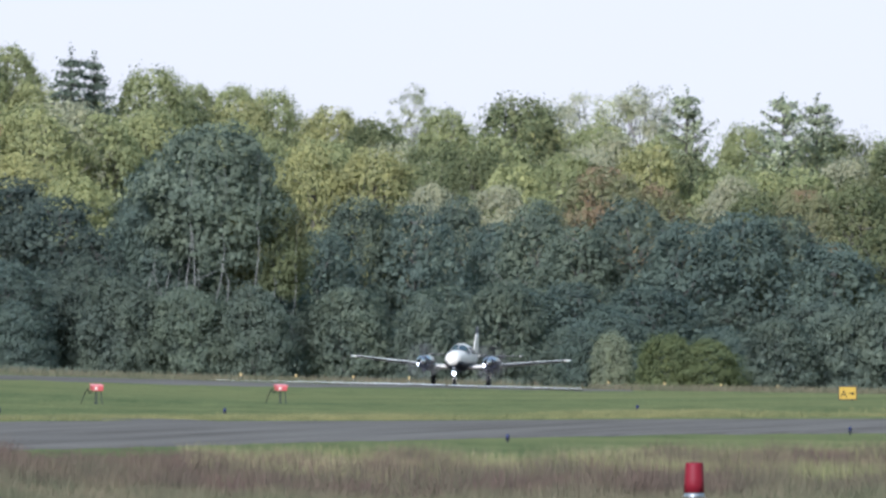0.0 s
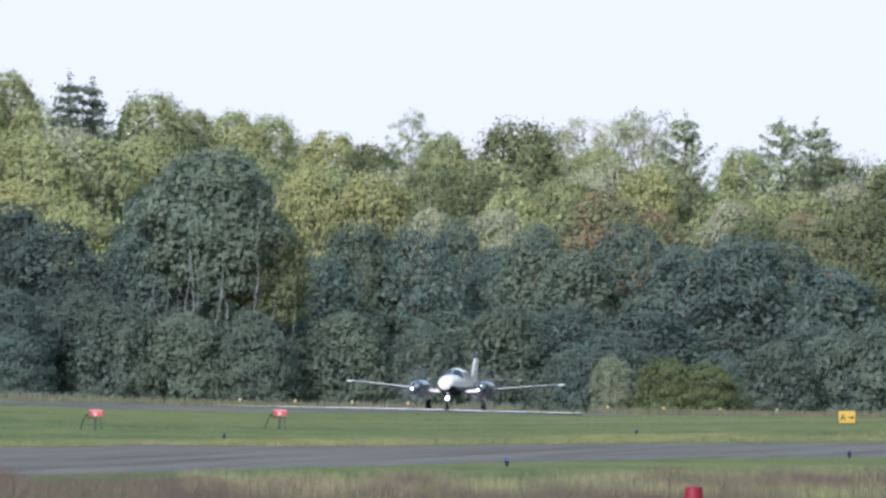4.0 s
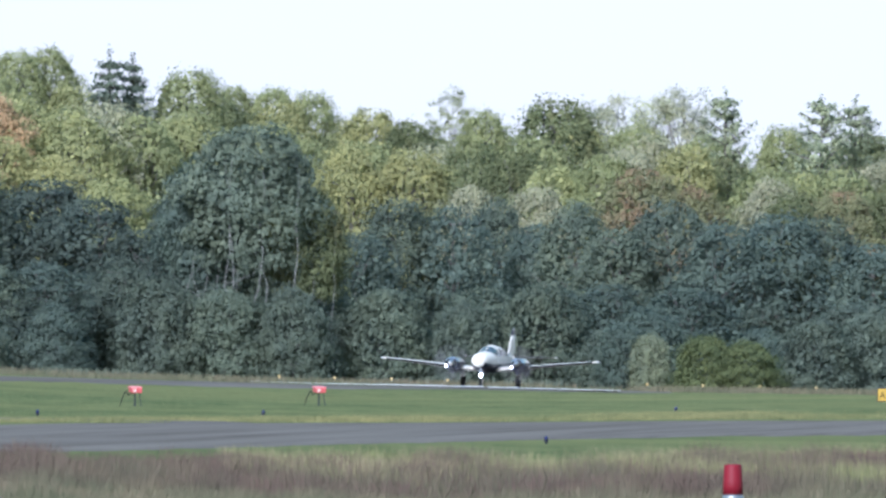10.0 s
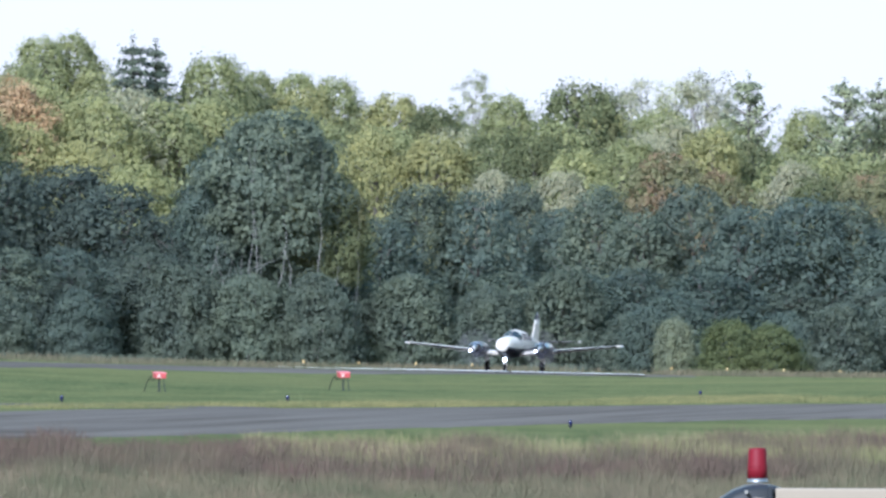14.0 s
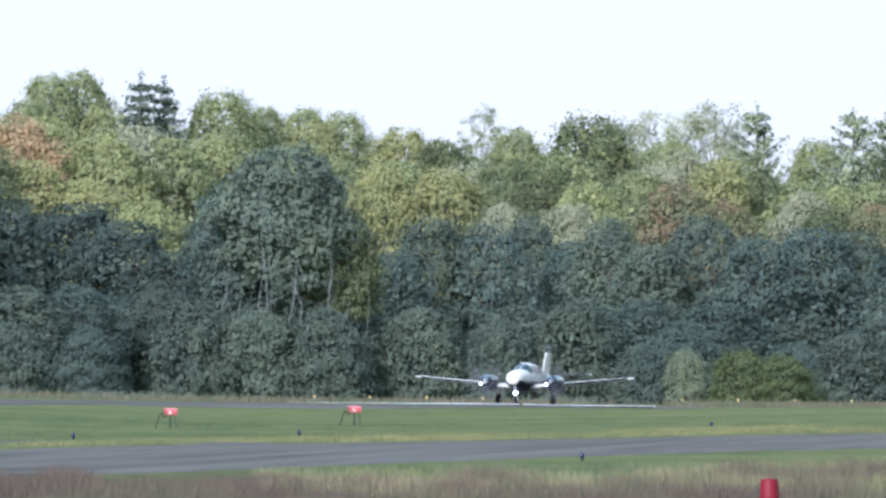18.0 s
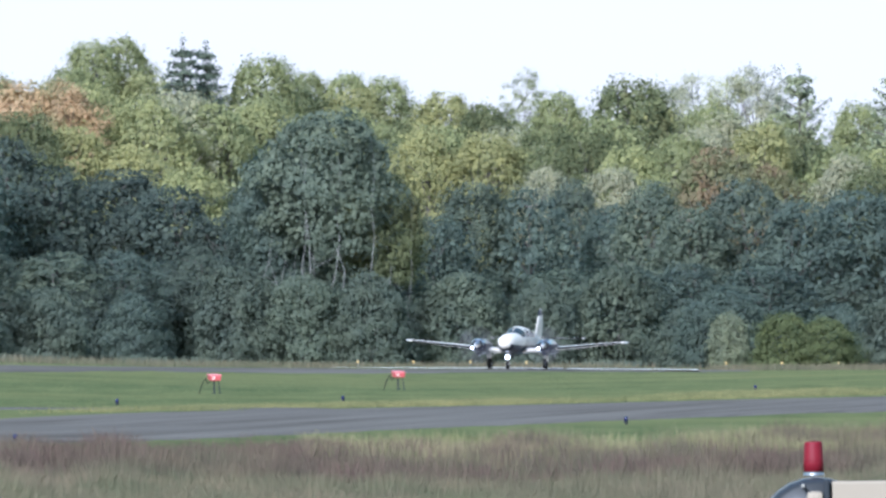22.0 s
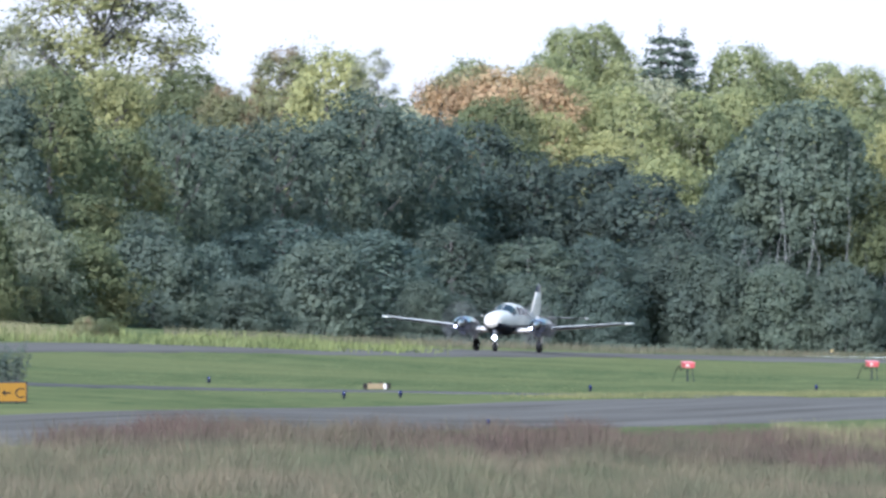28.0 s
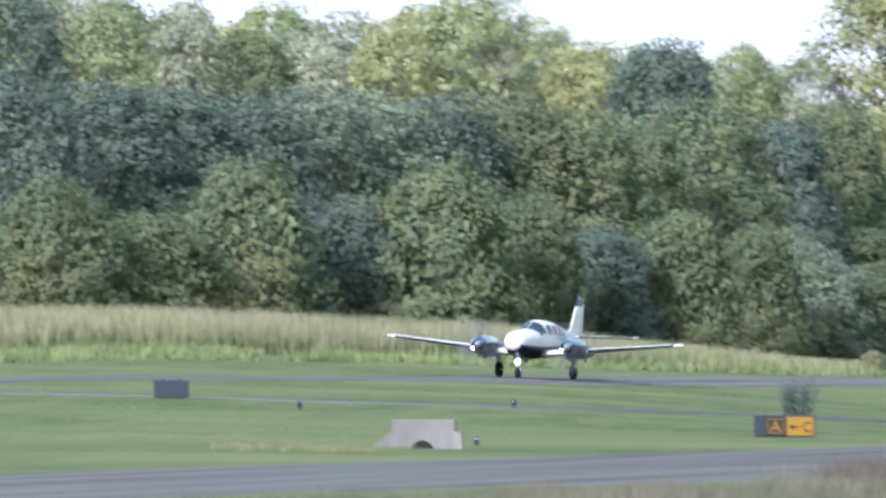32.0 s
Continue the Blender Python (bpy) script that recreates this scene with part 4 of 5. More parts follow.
def blades(name, places, heights, width, mat, label, seed, bend=0.35):
    """Thin tapering blades rooted at the places, each bent its own way."""
    rng = np.random.default_rng(seed)
    n = len(places)
    x, y = places[:, 0], places[:, 1]
    z = land(x, y) - 0.03
    a = rng.uniform(0, math.tau, n)
    lean = rng.uniform(0.05, bend, n) * heights
    wx, wy = np.cos(a) * width / 2, np.sin(a) * width / 2
    b = rng.uniform(0, math.tau, n)
    lx, ly = np.cos(b) * lean, np.sin(b) * lean
    v = np.stack([np.column_stack(c) for c in ((x - wx, y - wy, z), (x + wx, y + wy, z), (x + lx, y + ly, z + heights))], 1).reshape(-1, 3)
    faces = np.arange(3 * n).reshape(-1, 3).tolist()
    data = bpy.data.meshes.new(name)
    data.from_pydata(v.tolist(), [], faces)
    uv = data.uv_layers.new(name="height")
    loops = np.zeros(len(data.loops), np.int32)
    data.loops.foreach_get("vertex_index", loops)
    h = np.array((0, 0, 1.0))[loops % 3]
    uv.data.foreach_set("uv", np.column_stack((np.zeros_like(h), h)).ravel())
    data.materials.append(mat)
    return tagged(new(name, data), label, "grass", kind="stuff")


def sector(rng, n, b0, b1, near, far, clump=0.0, fade=(0.0, 0.0)):
    """Random places between two distances that change evenly from bearing b0 to b1 (mrad)."""
    b = rng.uniform(0, 1, n * 2)
    lo, hi = near[0] + (near[1] - near[0]) * b, far[0] + (far[1] - far[0]) * b
    d = lo + (hi - lo) * rng.uniform(0, 1, n * 2)
    a = (b0 + (b1 - b0) * b) / 1000
    p = np.column_stack((np.sin(a) * d, np.cos(a) * d))
    chance = np.minimum(b / max(fade[0], 1e-6), 1) * np.minimum((1 - b) / max(fade[1], 1e-6), 1)
    p = p[rng.uniform(0, 1, len(p)) < chance]
    if clump:
        val = np.array([noise.noise((q[0] * clump, q[1] * clump * 0.3, 7.0)) for q in p])
        p = p[val + rng.normal(0, 0.15, len(val)) > -0.12]
    return p[:n]


grng = np.random.default_rng(3)
near_places = np.concatenate((sector(grng, 75000, -118, -55, (232, 262), (284, 336)), sector(grng, 115000, -55, 34, (262, 318), (336, 396))))
near_high = np.array([0.9 + 0.7 * noise.noise((q[0] * 0.7, q[1] * 0.10, 13.0)) for q in near_places])
blades("tall_grass", near_places, grng.uniform(0.30, 0.62, len(near_places)) * near_high, 0.02, BLADE_TAN, "tall dry tan and green grass in the foreground", 4, 0.9)
purple_places = np.concatenate((sector(grng, 52000, -63, -10, (328, 372), (356, 438), 0.16, (0.25, 0.0)), sector(grng, 60000, -10, 34, (372, 392), (438, 470), 0.16)))
purple_high = np.array([0.85 + 0.8 * noise.noise((q[0] * 0.55, q[1] * 0.09, 11.0)) for q in purple_places])
blades("purple_grass", purple_places, grng.uniform(0.35, 0.85, len(purple_places)) * purple_high, 0.022, BLADE_PURPLE, "tall grass with purple-brown seed heads", 6, 0.9)
pale_places = sector(grng, 26000, -16, 34, (405, 425), (446, 482), 0.22)
blades("pale_grass", pale_places, grng.uniform(0.3, 0.75, len(pale_places)), 0.03, BLADE_REED, "pale dry grass heads behind the purple grass", 7, 0.6)
side_places = sector(grng, 24000, -118, -60, (280, 316), (300, 332), 0.2)
blades("tall_grass", side_places, grng.uniform(0.10, 0.28, len(side_places)), 0.03, BLADE_TAN, "short dry grass beside the taxiway", 8)
reed_places = sector(grng, 56000, -118, -58, (640, 673), (690, 712), 0.0, (0.0, 0.3))
reed_high = np.interp(np.arctan2(reed_places[:, 0], reed_places[:, 1]) * 1000, (-84, -62), (1.0, 0.4))
blades("reed_grass", reed_places, grng.uniform(0.9, 1.6, len(reed_places)) * reed_high, 0.07, BLADE_REED, "tall tan reed grass on the bank below the trees", 10, 0.25)
weed_places = sector(grng, 24000, -118, -36, (612, 694), (648, 722), 0.3, (0.0, 0.15))
weed_high = np.array([0.7 + 1.1 * max(0, noise.noise((q[0] * 0.35, q[1] * 0.08, 5.0))) for q in weed_places])
blades("weeds", weed_places, grng.uniform(0.25, 0.7, len(weed_places)) * weed_high, 0.08, BLADE_GREEN, "yellow-green weeds along the runway", 12, 0.6)
foot_places = sector(grng, 22000, -54, 34, (715, 868), (770, 893), 0.12)
foot_places = foot_places[off_paving(foot_places)]
blades("dry_grass", foot_places, grng.uniform(0.12, 0.55, len(foot_places)) ** 1.2, 0.035, BLADE_TAN, "dry uncut grass at the foot of the wood", 14, 0.4)
rim_places = sector(grng, 5000, -100, -70, (421, 421), (428, 428))
rim_places = rim_places[off_paving(rim_places)]
blades("verge_grass", rim_places, grng.uniform(0.10, 0.24, len(rim_places)), 0.03, BLADE_VERGE, "uncut grass on the rim before the culvert", 15, 0.5)
verge_places = np.concatenate((
    sector(grng, 12000, -34, -12, (535, 574), (546, 592), 0.1, (0.6, 0.0)), sector(grng, 17000, -12, 12, (574, 605), (592, 628), 0.1), sector(grng, 14000, 12, 34, (605, 616), (628, 640), 0.1)))
blades("verge_grass", verge_places, grng.uniform(0.08, 0.24, len(verge_places)), 0.025, BLADE_VERGE, "short dry yellow grass along the taxiway edge", 16, 0.5)
stray_places = sector(grng, 2600, -66, 34, (345, 430), (372, 462), 0.35)
stray_places = stray_places[np.array([noise.noise((q[0] * 0.9, q[1] * 0.25, 2.0)) for q in stray_places]) > 0.18]
blades("tall_grass", stray_places, grng.uniform(0.25, 0.8, len(stray_places)), 0.035, BLADE_TAN, "stray tall weeds at the edge of the mown grass", 18, 0.5)
bank_places = sector(grng, 15000, -34, 34, (856, 856), (890, 892), 0.10)
blades("dry_grass", bank_places, grng.uniform(0.08, 0.42, len(bank_places)), 0.06, BLADE_TAN, "pale uncut grass between the runway and the wood", 20, 0.4)
mown_places = np.concatenate((sector(grng, 90000, -118, -40, (425, 470), (640, 730)), sector(grng, 90000, -40, 34, (470, 480), (730, 860))))
mown_places = mown_places[off_paving(mown_places)]
blades("mown_grass", mown_places, grng.uniform(0.03, 0.08, len(mown_places)), 0.03, BLADE_MOWN, "short mown grass between the taxiway and the runway", 24, 0.9)
# blades added to lift the dark gaps under the trees, shade in their colour
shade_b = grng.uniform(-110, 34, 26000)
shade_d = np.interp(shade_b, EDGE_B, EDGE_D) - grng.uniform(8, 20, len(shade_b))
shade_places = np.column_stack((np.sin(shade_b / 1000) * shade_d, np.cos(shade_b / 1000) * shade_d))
blades("undergrowth", shade_places, grng.uniform(0.15, 0.55, len(shade_b)), 0.20, BLADE_SHADE, "dull green blades added to fill the dark foot of the wood", 22, 0.5)


# ---------------------------------------------------------------- airfield things
def taxi_light(x, y, tall=0.25):
    t = thing("taxiway_light", spot(x, y), "blue taxiway edge lamp on a short grey stem", "light", "blue edge lights")
    b = bmesh.new()
    tube(b, (0, 0, -0.1), (0, 0, tall - 0.16), 0.03, 0.025, 8)
    part("stem", b, SLATE, t)
    part("collar", lathe([(0.05, tall - 0.19), (0.075, tall - 0.17), (0.075, tall - 0.14), (0.05, tall - 0.13)], 12), SLATE, t)
    part("globe", lathe([(0.05, tall - 0.13), (0.066, tall - 0.09), (0.066, tall - 0.04), (0.048, tall + 0.0), (0.016, tall + 0.015)], 14), BLUE, t, "blue glass globe", True)
    return t


def runway_light(x, y):
    t = thing("runway_light", spot(x, y), "amber runway lamp on a short stem", "light", "amber runway lights")
    b = bmesh.new()
    tube(b, (0, 0, -0.1), (0, 0, 0.24), 0.03, 0.025, 8)
    part("stem", b, STEEL, t)
    part("globe", lathe([(0.045, 0.22), (0.062, 0.26), (0.062, 0.32), (0.04, 0.36), (0.015, 0.375)], 14), AMBER, t, "glowing amber globe", True)
    return t


def approach_box(x, y, turn):
    """Approach slope light: a red box on three legs, with a cable that loops to the ground."""
    t = thing("approach_light_box", spot(x, y, turn), "red approach slope light box with white number patch on thin legs", "light", "approach light boxes")
    hood = part("housing", box(0.42, 0.70, 0.19, (0, 0, 0.55), 0.03, turn=Matrix.Rotation(radians(3), 4, "X")), RED, t, "sun-faded red metal housing")
    part("lid", box(0.46, 0.74, 0.045, (0, 0, 0.74), 0.02, turn=Matrix.Rotation(radians(3), 4, "X")), PINK, hood, "paler red lid")
    part("number_patch", box(0.10, 0.01, 0.11, (-0.09, -0.365, 0.58), 0.0), WHITE, hood, "white patch with a worn mark")
    part("patch_mark", box(0.04, 0.006, 0.06, (-0.09, -0.371, 0.605), 0.0), RED, hood)
    part("window_slot", box(0.28, 0.012, 0.05, (0.03, 0.36, 0.63), 0.0), GLASS, hood)
    for lx, ly in ((-0.03, -0.22), (0.15, -0.20), (0.0, 0.24)):
        b = bmesh.new()
        tube(b, (lx * 1.3, ly, -0.1), (lx * 0.85, ly * 0.9, 0.58), 0.017, 0.017, 8)
        leg = part("leg", b, SLATE, t, "dark metal leg")
        part("flange", lathe([(0.05, 0.03), (0.05, 0.045), (0.025, 0.06)], 10), SLATE, leg).location = (lx * 1.3, ly, 0)
    b = bmesh.new()
    pts = [Vector((-0.12 - 0.5 * k / 9, 0.05, 0.50 - 0.50 * (k / 9) ** 2 + 0.22 * math.sin(k / 9 * math.pi) * (k > 3))) for k in range(10)]
    for a, c in zip(pts, pts[1:]):
        tube(b, a, c, 0.018, 0.018, 6, False)
    part("cable", b, BLACK, t, "black looping cable")
    return t


PINK = plain("faded_red_lid", (0.52, 0.15, 0.15), 0.5, 0, 0.12, 5)


def lettering(name, text, size, at, mat, parent, thick=0.004, turn=90):
    curve = bpy.data.curves.new(name, "FONT")
    curve.body, curve.size, curve.extrude, curve.align_x = text, size, thick, "CENTER"
    tmp = bpy.data.objects.new(name, curve)
    scene.collection.objects.link(tmp)
    data = bpy.data.meshes.new_from_object(tmp.evaluated_get(bpy.context.evaluated_depsgraph_get()))
    bpy.data.objects.remove(tmp)
    data.materials.clear()
    data.materials.append(mat)
    ob = new(name, data)
    ob.parent = parent
    ob.matrix_basis = pose(*at, 90, 0, 0)
    return ob


def arrow(parent, at, length, mat, way, weight=0.05):
    """A flat arrow: shaft and head; way 1 points right, -1 left."""
    bm = bmesh.new()
    box(length * 0.9, 0.008, weight, (0, 0, -weight / 2), 0, bm)
    for s in (1, -1):
        box(length * 0.42, 0.008, weight, (way * length * 0.34, 0, s * length * 0.12 - weight / 2), 0, bm, Matrix.Rotation(radians(way * s * 40), 4, "Y"))
    ob = part("arrow", bm, mat, parent, "painted arrow")
    ob.location = at
    return ob


def border(parent, cx, y, z, w, h, ink):
    """A thin painted frame inside a sign panel."""
    bm = bmesh.new()
    for s in (1, -1):
        box(0.02, 0.006, h * 0.72, (cx + s * w * 0.40, y, z + h * 0.13), 0, bm)
        box(w * 0.80, 0.006, 0.02, (cx, y, z + h * (0.49 + s * 0.36)), 0, bm)
    part("border", bm, ink, parent, "thin painted border")


def panel_sign(name, x, y, turn, panels, high, label, deep=0.22):
    """A taxiway sign: framed lit panels side by side on short legs. panels: (width, text, arrow way, face, ink)."""
    t = thing(name, spot(x, y, turn), label, "sign")
    total = sum(p[0] for p in panels)
    foot = 0.03
    part("cabinet", box(total + 0.04, deep, high + 0.04, (0, 0, foot), 0.015), SLATE, t, "slate grey metal cabinet")
    left = -total / 2
    for w, text, way, face, ink in panels:
        cx = left + w / 2
        f = part("panel", box(w - 0.03, 0.02, high - 0.03, (cx, -deep / 2 - 0.004, foot + 0.035), 0.004), face, t, "painted sign panel")
        if text:
            lettering("letter", text, high * (0.82 if not way else 0.74), (cx + (0.25 * w if way < 0 else -0.22 * w if way > 0 else 0), -deep / 2 - 0.020, foot + high * 0.24), ink, f)
            if not way:
                border(f, cx, -deep / 2 - 0.018, foot + 0.02, w - 0.06, high, ink)
        if way:
            arrow(f, (cx - (0.20 * w if way < 0 else -0.20 * w), -deep / 2 - 0.020, foot + high * 0.5), w * 0.32, ink, way, high * 0.08)
        left += w
    for k in range(max(2, len(panels))):
        lx = -total / 2 + total * (k + 0.5) / max(2, len(panels))
        b = bmesh.new()
        tube(b, (lx, 0, -0.1), (lx, 0, foot + 0.02), 0.03, 0.03, 8)
        part("leg", b, SLATE, t)
        part("lug", box(0.10, 0.10, 0.05, (lx, 0, foot + high + 0.035), 0.012), SLATE, t)
    return t


def culvert(x, y, turn):
    t = thing("culvert", spot(x, y, turn), "weathered concrete culvert headwall with sloping wings in a grassy ditch", "culvert")
    bm = box(1.70, 0.26, 1.21, (0, 0, -0.42), 0.03)
    wall = part("headwall", bm, CONCRETE, t, "stained grey concrete headwall")
    for s in (1, -1):
        b = bmesh.new()
        if s < 0:
            prof = ((0.80, 0.50), (1.40, 0.05), (1.40, -0.42), (0.80, -0.42))
        else:
            prof = ((0.80, 0.48), (1.04, 0.44), (1.10, -0.42), (0.80, -0.42))
        front = [b.verts.new((s * px, -0.135 - (px - 0.8) * 0.2, pz)) for px, pz in prof]
        back = [b.verts.new((s * px, 0.12 - (px - 0.8) * 0.2, pz)) for px, pz in prof]
        b.faces.new(front)
        b.faces.new(back[::-1])
        for k in range(4):
            b.faces.new((front[k], front[(k + 1) % 4], back[(k + 1) % 4], back[k]))
        bmesh.ops.recalc_face_normals(b, faces=b.faces[:])
        part("wing_wall", b, CONCRETE, t, "sloping concrete wing wall")
    pipe = part("pipe_rim", lathe([(0.30, -0.17), (0.36, -0.17), (0.36, -0.02), (0.30, -0.02)], 26, "y"), CONCRETE, t, "round pipe rim")
    pipe.location = (-0.02, 0, -0.08)
    hole = part("pipe_mouth", lathe([(0.02, -0.178), (0.31, -0.178), (0.31, -0.10), (0.02, -0.10)], 26, "y"), BLACK, t, "dark pipe mouth")
    hole.location = (-0.02, 0, -0.08)
    return t


def sapling(x, y, height, width):
    rng = np.random.default_rng(77)
    root = thing("shrub", spot(x, y), "thin leafy grey-green shrub standing behind the yellow sign", "bush")
    n = 2600
    stems = rng.uniform(-0.5, 0.5, 26)
    bm = bmesh.new()
    cs = []
    for k, sx in enumerate(stems):
        top = Vector((sx * width * rng.uniform(0.6, 1.1), rng.uniform(-0.3, 0.3) * width, height * rng.uniform(0.55, 1.0) * (0.75 if sx < -0.12 and sx > -0.3 else 1.0)))
        a = Vector((sx * width * 0.35, rng.uniform(-0.1, 0.1), -0.05))
        tube(bm, a, top, 0.012, 0.003, 5, False)
        for q in rng.uniform(0.25, 1.0, n // 26):
            cs.append(np.array(a.lerp(top, q)) + rng.normal(0, 0.06, 3))
    part("stem", bm, BARK, root)
    c = np.array(cs)
    c[:, 2] = np.maximum(c[:, 2], 0.05)
    data = leaf_mesh("leaves", c, np.tile((0, -0.6, 0.6), (len(c), 1)), rng.uniform(0.04, 0.09, len(c)), rng)
    data.materials.append(LEAF["dark"])
    ob = new("leaves", data)
    ob.parent = root
    return root


def marker_barrel(x, y, turn):
    """A low guidance sign: a faded cabinet with a white end between dark frames, on short legs."""
    t = thing("taxiway_sign", spot(x, y, turn), "small faded yellow sign cabinet with a white end", "sign")
    part("cabinet", box(0.56, 0.26, 0.20, (-0.03, 0, 0.09), 0.015), FADED, t, "faded yellow face")
    part("white_end", box(0.09, 0.27, 0.19, (0.295, 0, 0.09), 0.015), WHITE, t, "white panel")
    for lx in (-0.40, 0.41):
        part("side_frame", box(0.14, 0.24, 0.20, (lx, 0, 0.10), 0.02), SIGN_BLACK, t, "dark side frame")
    for lx in (-0.22, 0.14):
        part("lug", box(0.12, 0.12, 0.06, (lx, 0, 0.28), 0.012), SIGN_BLACK, t)
    for lx in (-0.36, 0.36):
        b = bmesh.new()
        tube(b, (lx, 0, -0.1), (lx, 0, 0.12), 0.03, 0.03, 8)
        part("leg", b, SIGN_BLACK, t)
    return t


FADED = plain("faded_yellow", (0.16, 0.115, 0.046), 0.6, 0, 0.2, 6)


def service_cart(x, y, turn, high):
    """Ground cart: dark rounded engine hood with a red beacon on its post, and a flat cream box beside it."""
    t = thing("service_cart", spot(x, y, turn), "cream and black service cart with a red beacon", "vehicle")
    hood = part("hood", loft([(-0.55, 0.02, high - 0.72, 0.40, 0.40, 0.5), (-0.5, 0.02, high - 0.70, 0.43, 0.42, 0.52), (0.4, 0.02, high - 0.70, 0.43, 0.42, 0.52), (0.46, 0.02, high - 0.72, 0.40, 0.40, 0.5)], 28, 2.0), HOOD, t, "black rounded hood", True)
    # chrome stud added to give the small highlights on the hood
    part("hood_lamp", moved(lathe([(0.013, -0.05), (0.013, 0.03), (0.006, 0.04)], 12, "y"), (-0.085, -0.57, high - 0.33)), CHROME, hood, "small chrome stud added for the hood's highlights")
    part("cream_cowl", box(0.12, 0.12, 0.36, (0.0, -0.63, high - 0.73), 0.04), CREAM, t, "cream cowl")
    part("beacon_post", box(0.035, 0.10, 0.62, (0.085, -0.62, high - 0.91), 0.012), SLATE, t, "grey post")
    base = part("beacon_base", moved(lathe([(0.078, 0.018), (0.078, 0.03), (0.070, 0.036), (0.070, 0.05)], 24), (0.0, -0.25, high - 0.285)), STEEL, t, "grey metal beacon base", True)
    part("beacon_lens", moved(lathe([(0.073, 0), (0.070, 0.08), (0.069, 0.085), (0.064, 0.20), (0.060, 0.212), (0.02, 0.215)], 28), (0.0, -0.25, high - 0.235)), RED_LENS, base, "ribbed red beacon lens", True)
    part("lens_rib", moved(lathe([(0.072, 0), (0.0735, 0.004), (0.072, 0.008)], 28), (0.0, -0.25, high - 0.155)), RED_LENS, base)
    bm = bmesh.new()
    prof = ((0.12, high - 0.30), (1.24, high - 0.31), (1.14, high - 1.05), (0.12, high - 1.05))
    front = [bm.verts.new((px, -0.62, pz)) for px, pz in prof]
    back = [bm.verts.new((px, 0.60, pz - (0.0 if pz < high - 0.6 else 0.02))) for px, pz in prof]
    bm.faces.new(front)
    bm.faces.new(back[::-1])
    for k in range(4):
        bm.faces.new((front[k], front[(k + 1) % 4], back[(k + 1) % 4], back[k]))
    bmesh.ops.recalc_face_normals(bm, faces=bm.faces[:])
    bmesh.ops.bevel(bm, geom=bm.edges[:], offset=0.02, segments=2, affect="EDGES", profile=0.6)
    part("box_body", bm, CREAM, t, "flat cream box body")
    part("chassis", box(2.0, 1.1, 0.16, (0.3, 0, 0.42), 0.03), NAVY, t)
    part("skirt", box(1.9, 1.0, max(0.2, high - 1.6), (0.3, 0, 0.56), 0.03), CREAM, t)
    for wx in (-0.45, 1.05):
        for wy in (-0.5, 0.5):
            w = part("wheel", moved(lathe([(0.12, -0.09), (0.26, -0.09), (0.28, 0), (0.26, 0.09), (0.12, 0.09)], 20, "y"), (0, 0, 0)), BLACK, t, "black tyre", True)
            w.location = (wx, wy, 0.28)
    return t


approach_box(-13.74, 638.85, 12)
approach_box(-6.66, 660.97, 12)
taxi_light(-15.88, 575.78)
taxi_light(-8.13, 599.94)
taxi_light(2.04, 510.0)
taxi_light(7.6, 629.95)
taxi_light(13.82, 546.83)
taxi_light(-21.14, 536.58)
taxi_light(-22.63, 527.51)
taxi_light(-28.95, 564.26)
taxi_light(-40.55, 498.35)
taxi_light(-45.4, 478.85)
taxi_light(-36.72, 438.47)
taxi_light(-15.16, 446.74)
panel_sign("taxiway_sign", 17.03, 677.79, 0, [(0.74, "A", 1, YELLOW, SIGN_BLACK)], 0.54, "yellow taxiway sign with black letter A and arrow")
panel_sign("taxiway_sign", -29.61, 459.05, 3, [(0.30, "", 0, SLATE, SLATE), (0.60, "A", 0, SIGN_BLACK, ORANGE), (0.80, "C", -1, ORANGE, SIGN_BLACK)], 0.56, "black and yellow taxiway sign lettered A and C")
panel_sign("taxiway_sign", -50.95, 495.39, 0, [(1.02, "", 0, SLATE, SLATE)], 0.5, "plain dark grey back of a taxiway sign in the grass")
marker_barrel(-22.78, 557.53, 0)
culvert(-37.45, 430.37, -4)
sapling(-30.28, 475.04, 1.75, 1.3)
runway_light(-11.05, 879.93)
runway_light(-8.03, 879.96)
runway_light(-4.92, 880.99)
runway_light(-1.85, 880.0)
runway_light(9.05, 879.95)
runway_light(12.1, 879.92)
runway_light(15.19, 879.87)
runway_light(18.28, 879.81)
service_cart(1.79, 114.99, 0, 2.66)


# ---------------------------------------------------------------- the airplane
HULL = ((1.02, 1.33, 0.06, 0.06, 0.06), (0.94, 1.33, 0.22, 0.20, 0.20), (0.70, 1.33, 0.37, 0.34, 0.34), (0.30, 1.32, 0.47, 0.44, 0.46), (-0.30, 1.31, 0.54, 0.50, 0.54), (-0.95, 1.30, 0.58, 0.55, 0.58),
        (-1.80, 1.30, 0.61, 0.84, 0.58), (-2.40, 1.30, 0.61, 0.90, 0.56), (-3.60, 1.30, 0.59, 0.84, 0.50), (-4.80, 1.32, 0.48, 0.66, 0.40), (-6.00, 1.38, 0.32, 0.44, 0.26), (-7.30, 1.46, 0.17, 0.24, 0.13), (-8.20, 1.50, 0.05, 0.10, 0.05))


def hull(y, a, out=0.0):
    """A point of the fuselage skin: y along it, a round it from the starboard side upwards (degrees)."""
    ys = [-h[0] for h in HULL]
    z, w, up, dn = (float(np.interp(-y, ys, [h[k] for h in HULL])) for k in (1, 2, 3, 4))
    c, s = math.cos(radians(a)), math.sin(radians(a))
    return Vector(((w + out) * math.copysign(abs(c) ** 0.86, c), y, z + ((up if s > 0 else dn) + out) * math.copysign(abs(s) ** 0.86, s)))


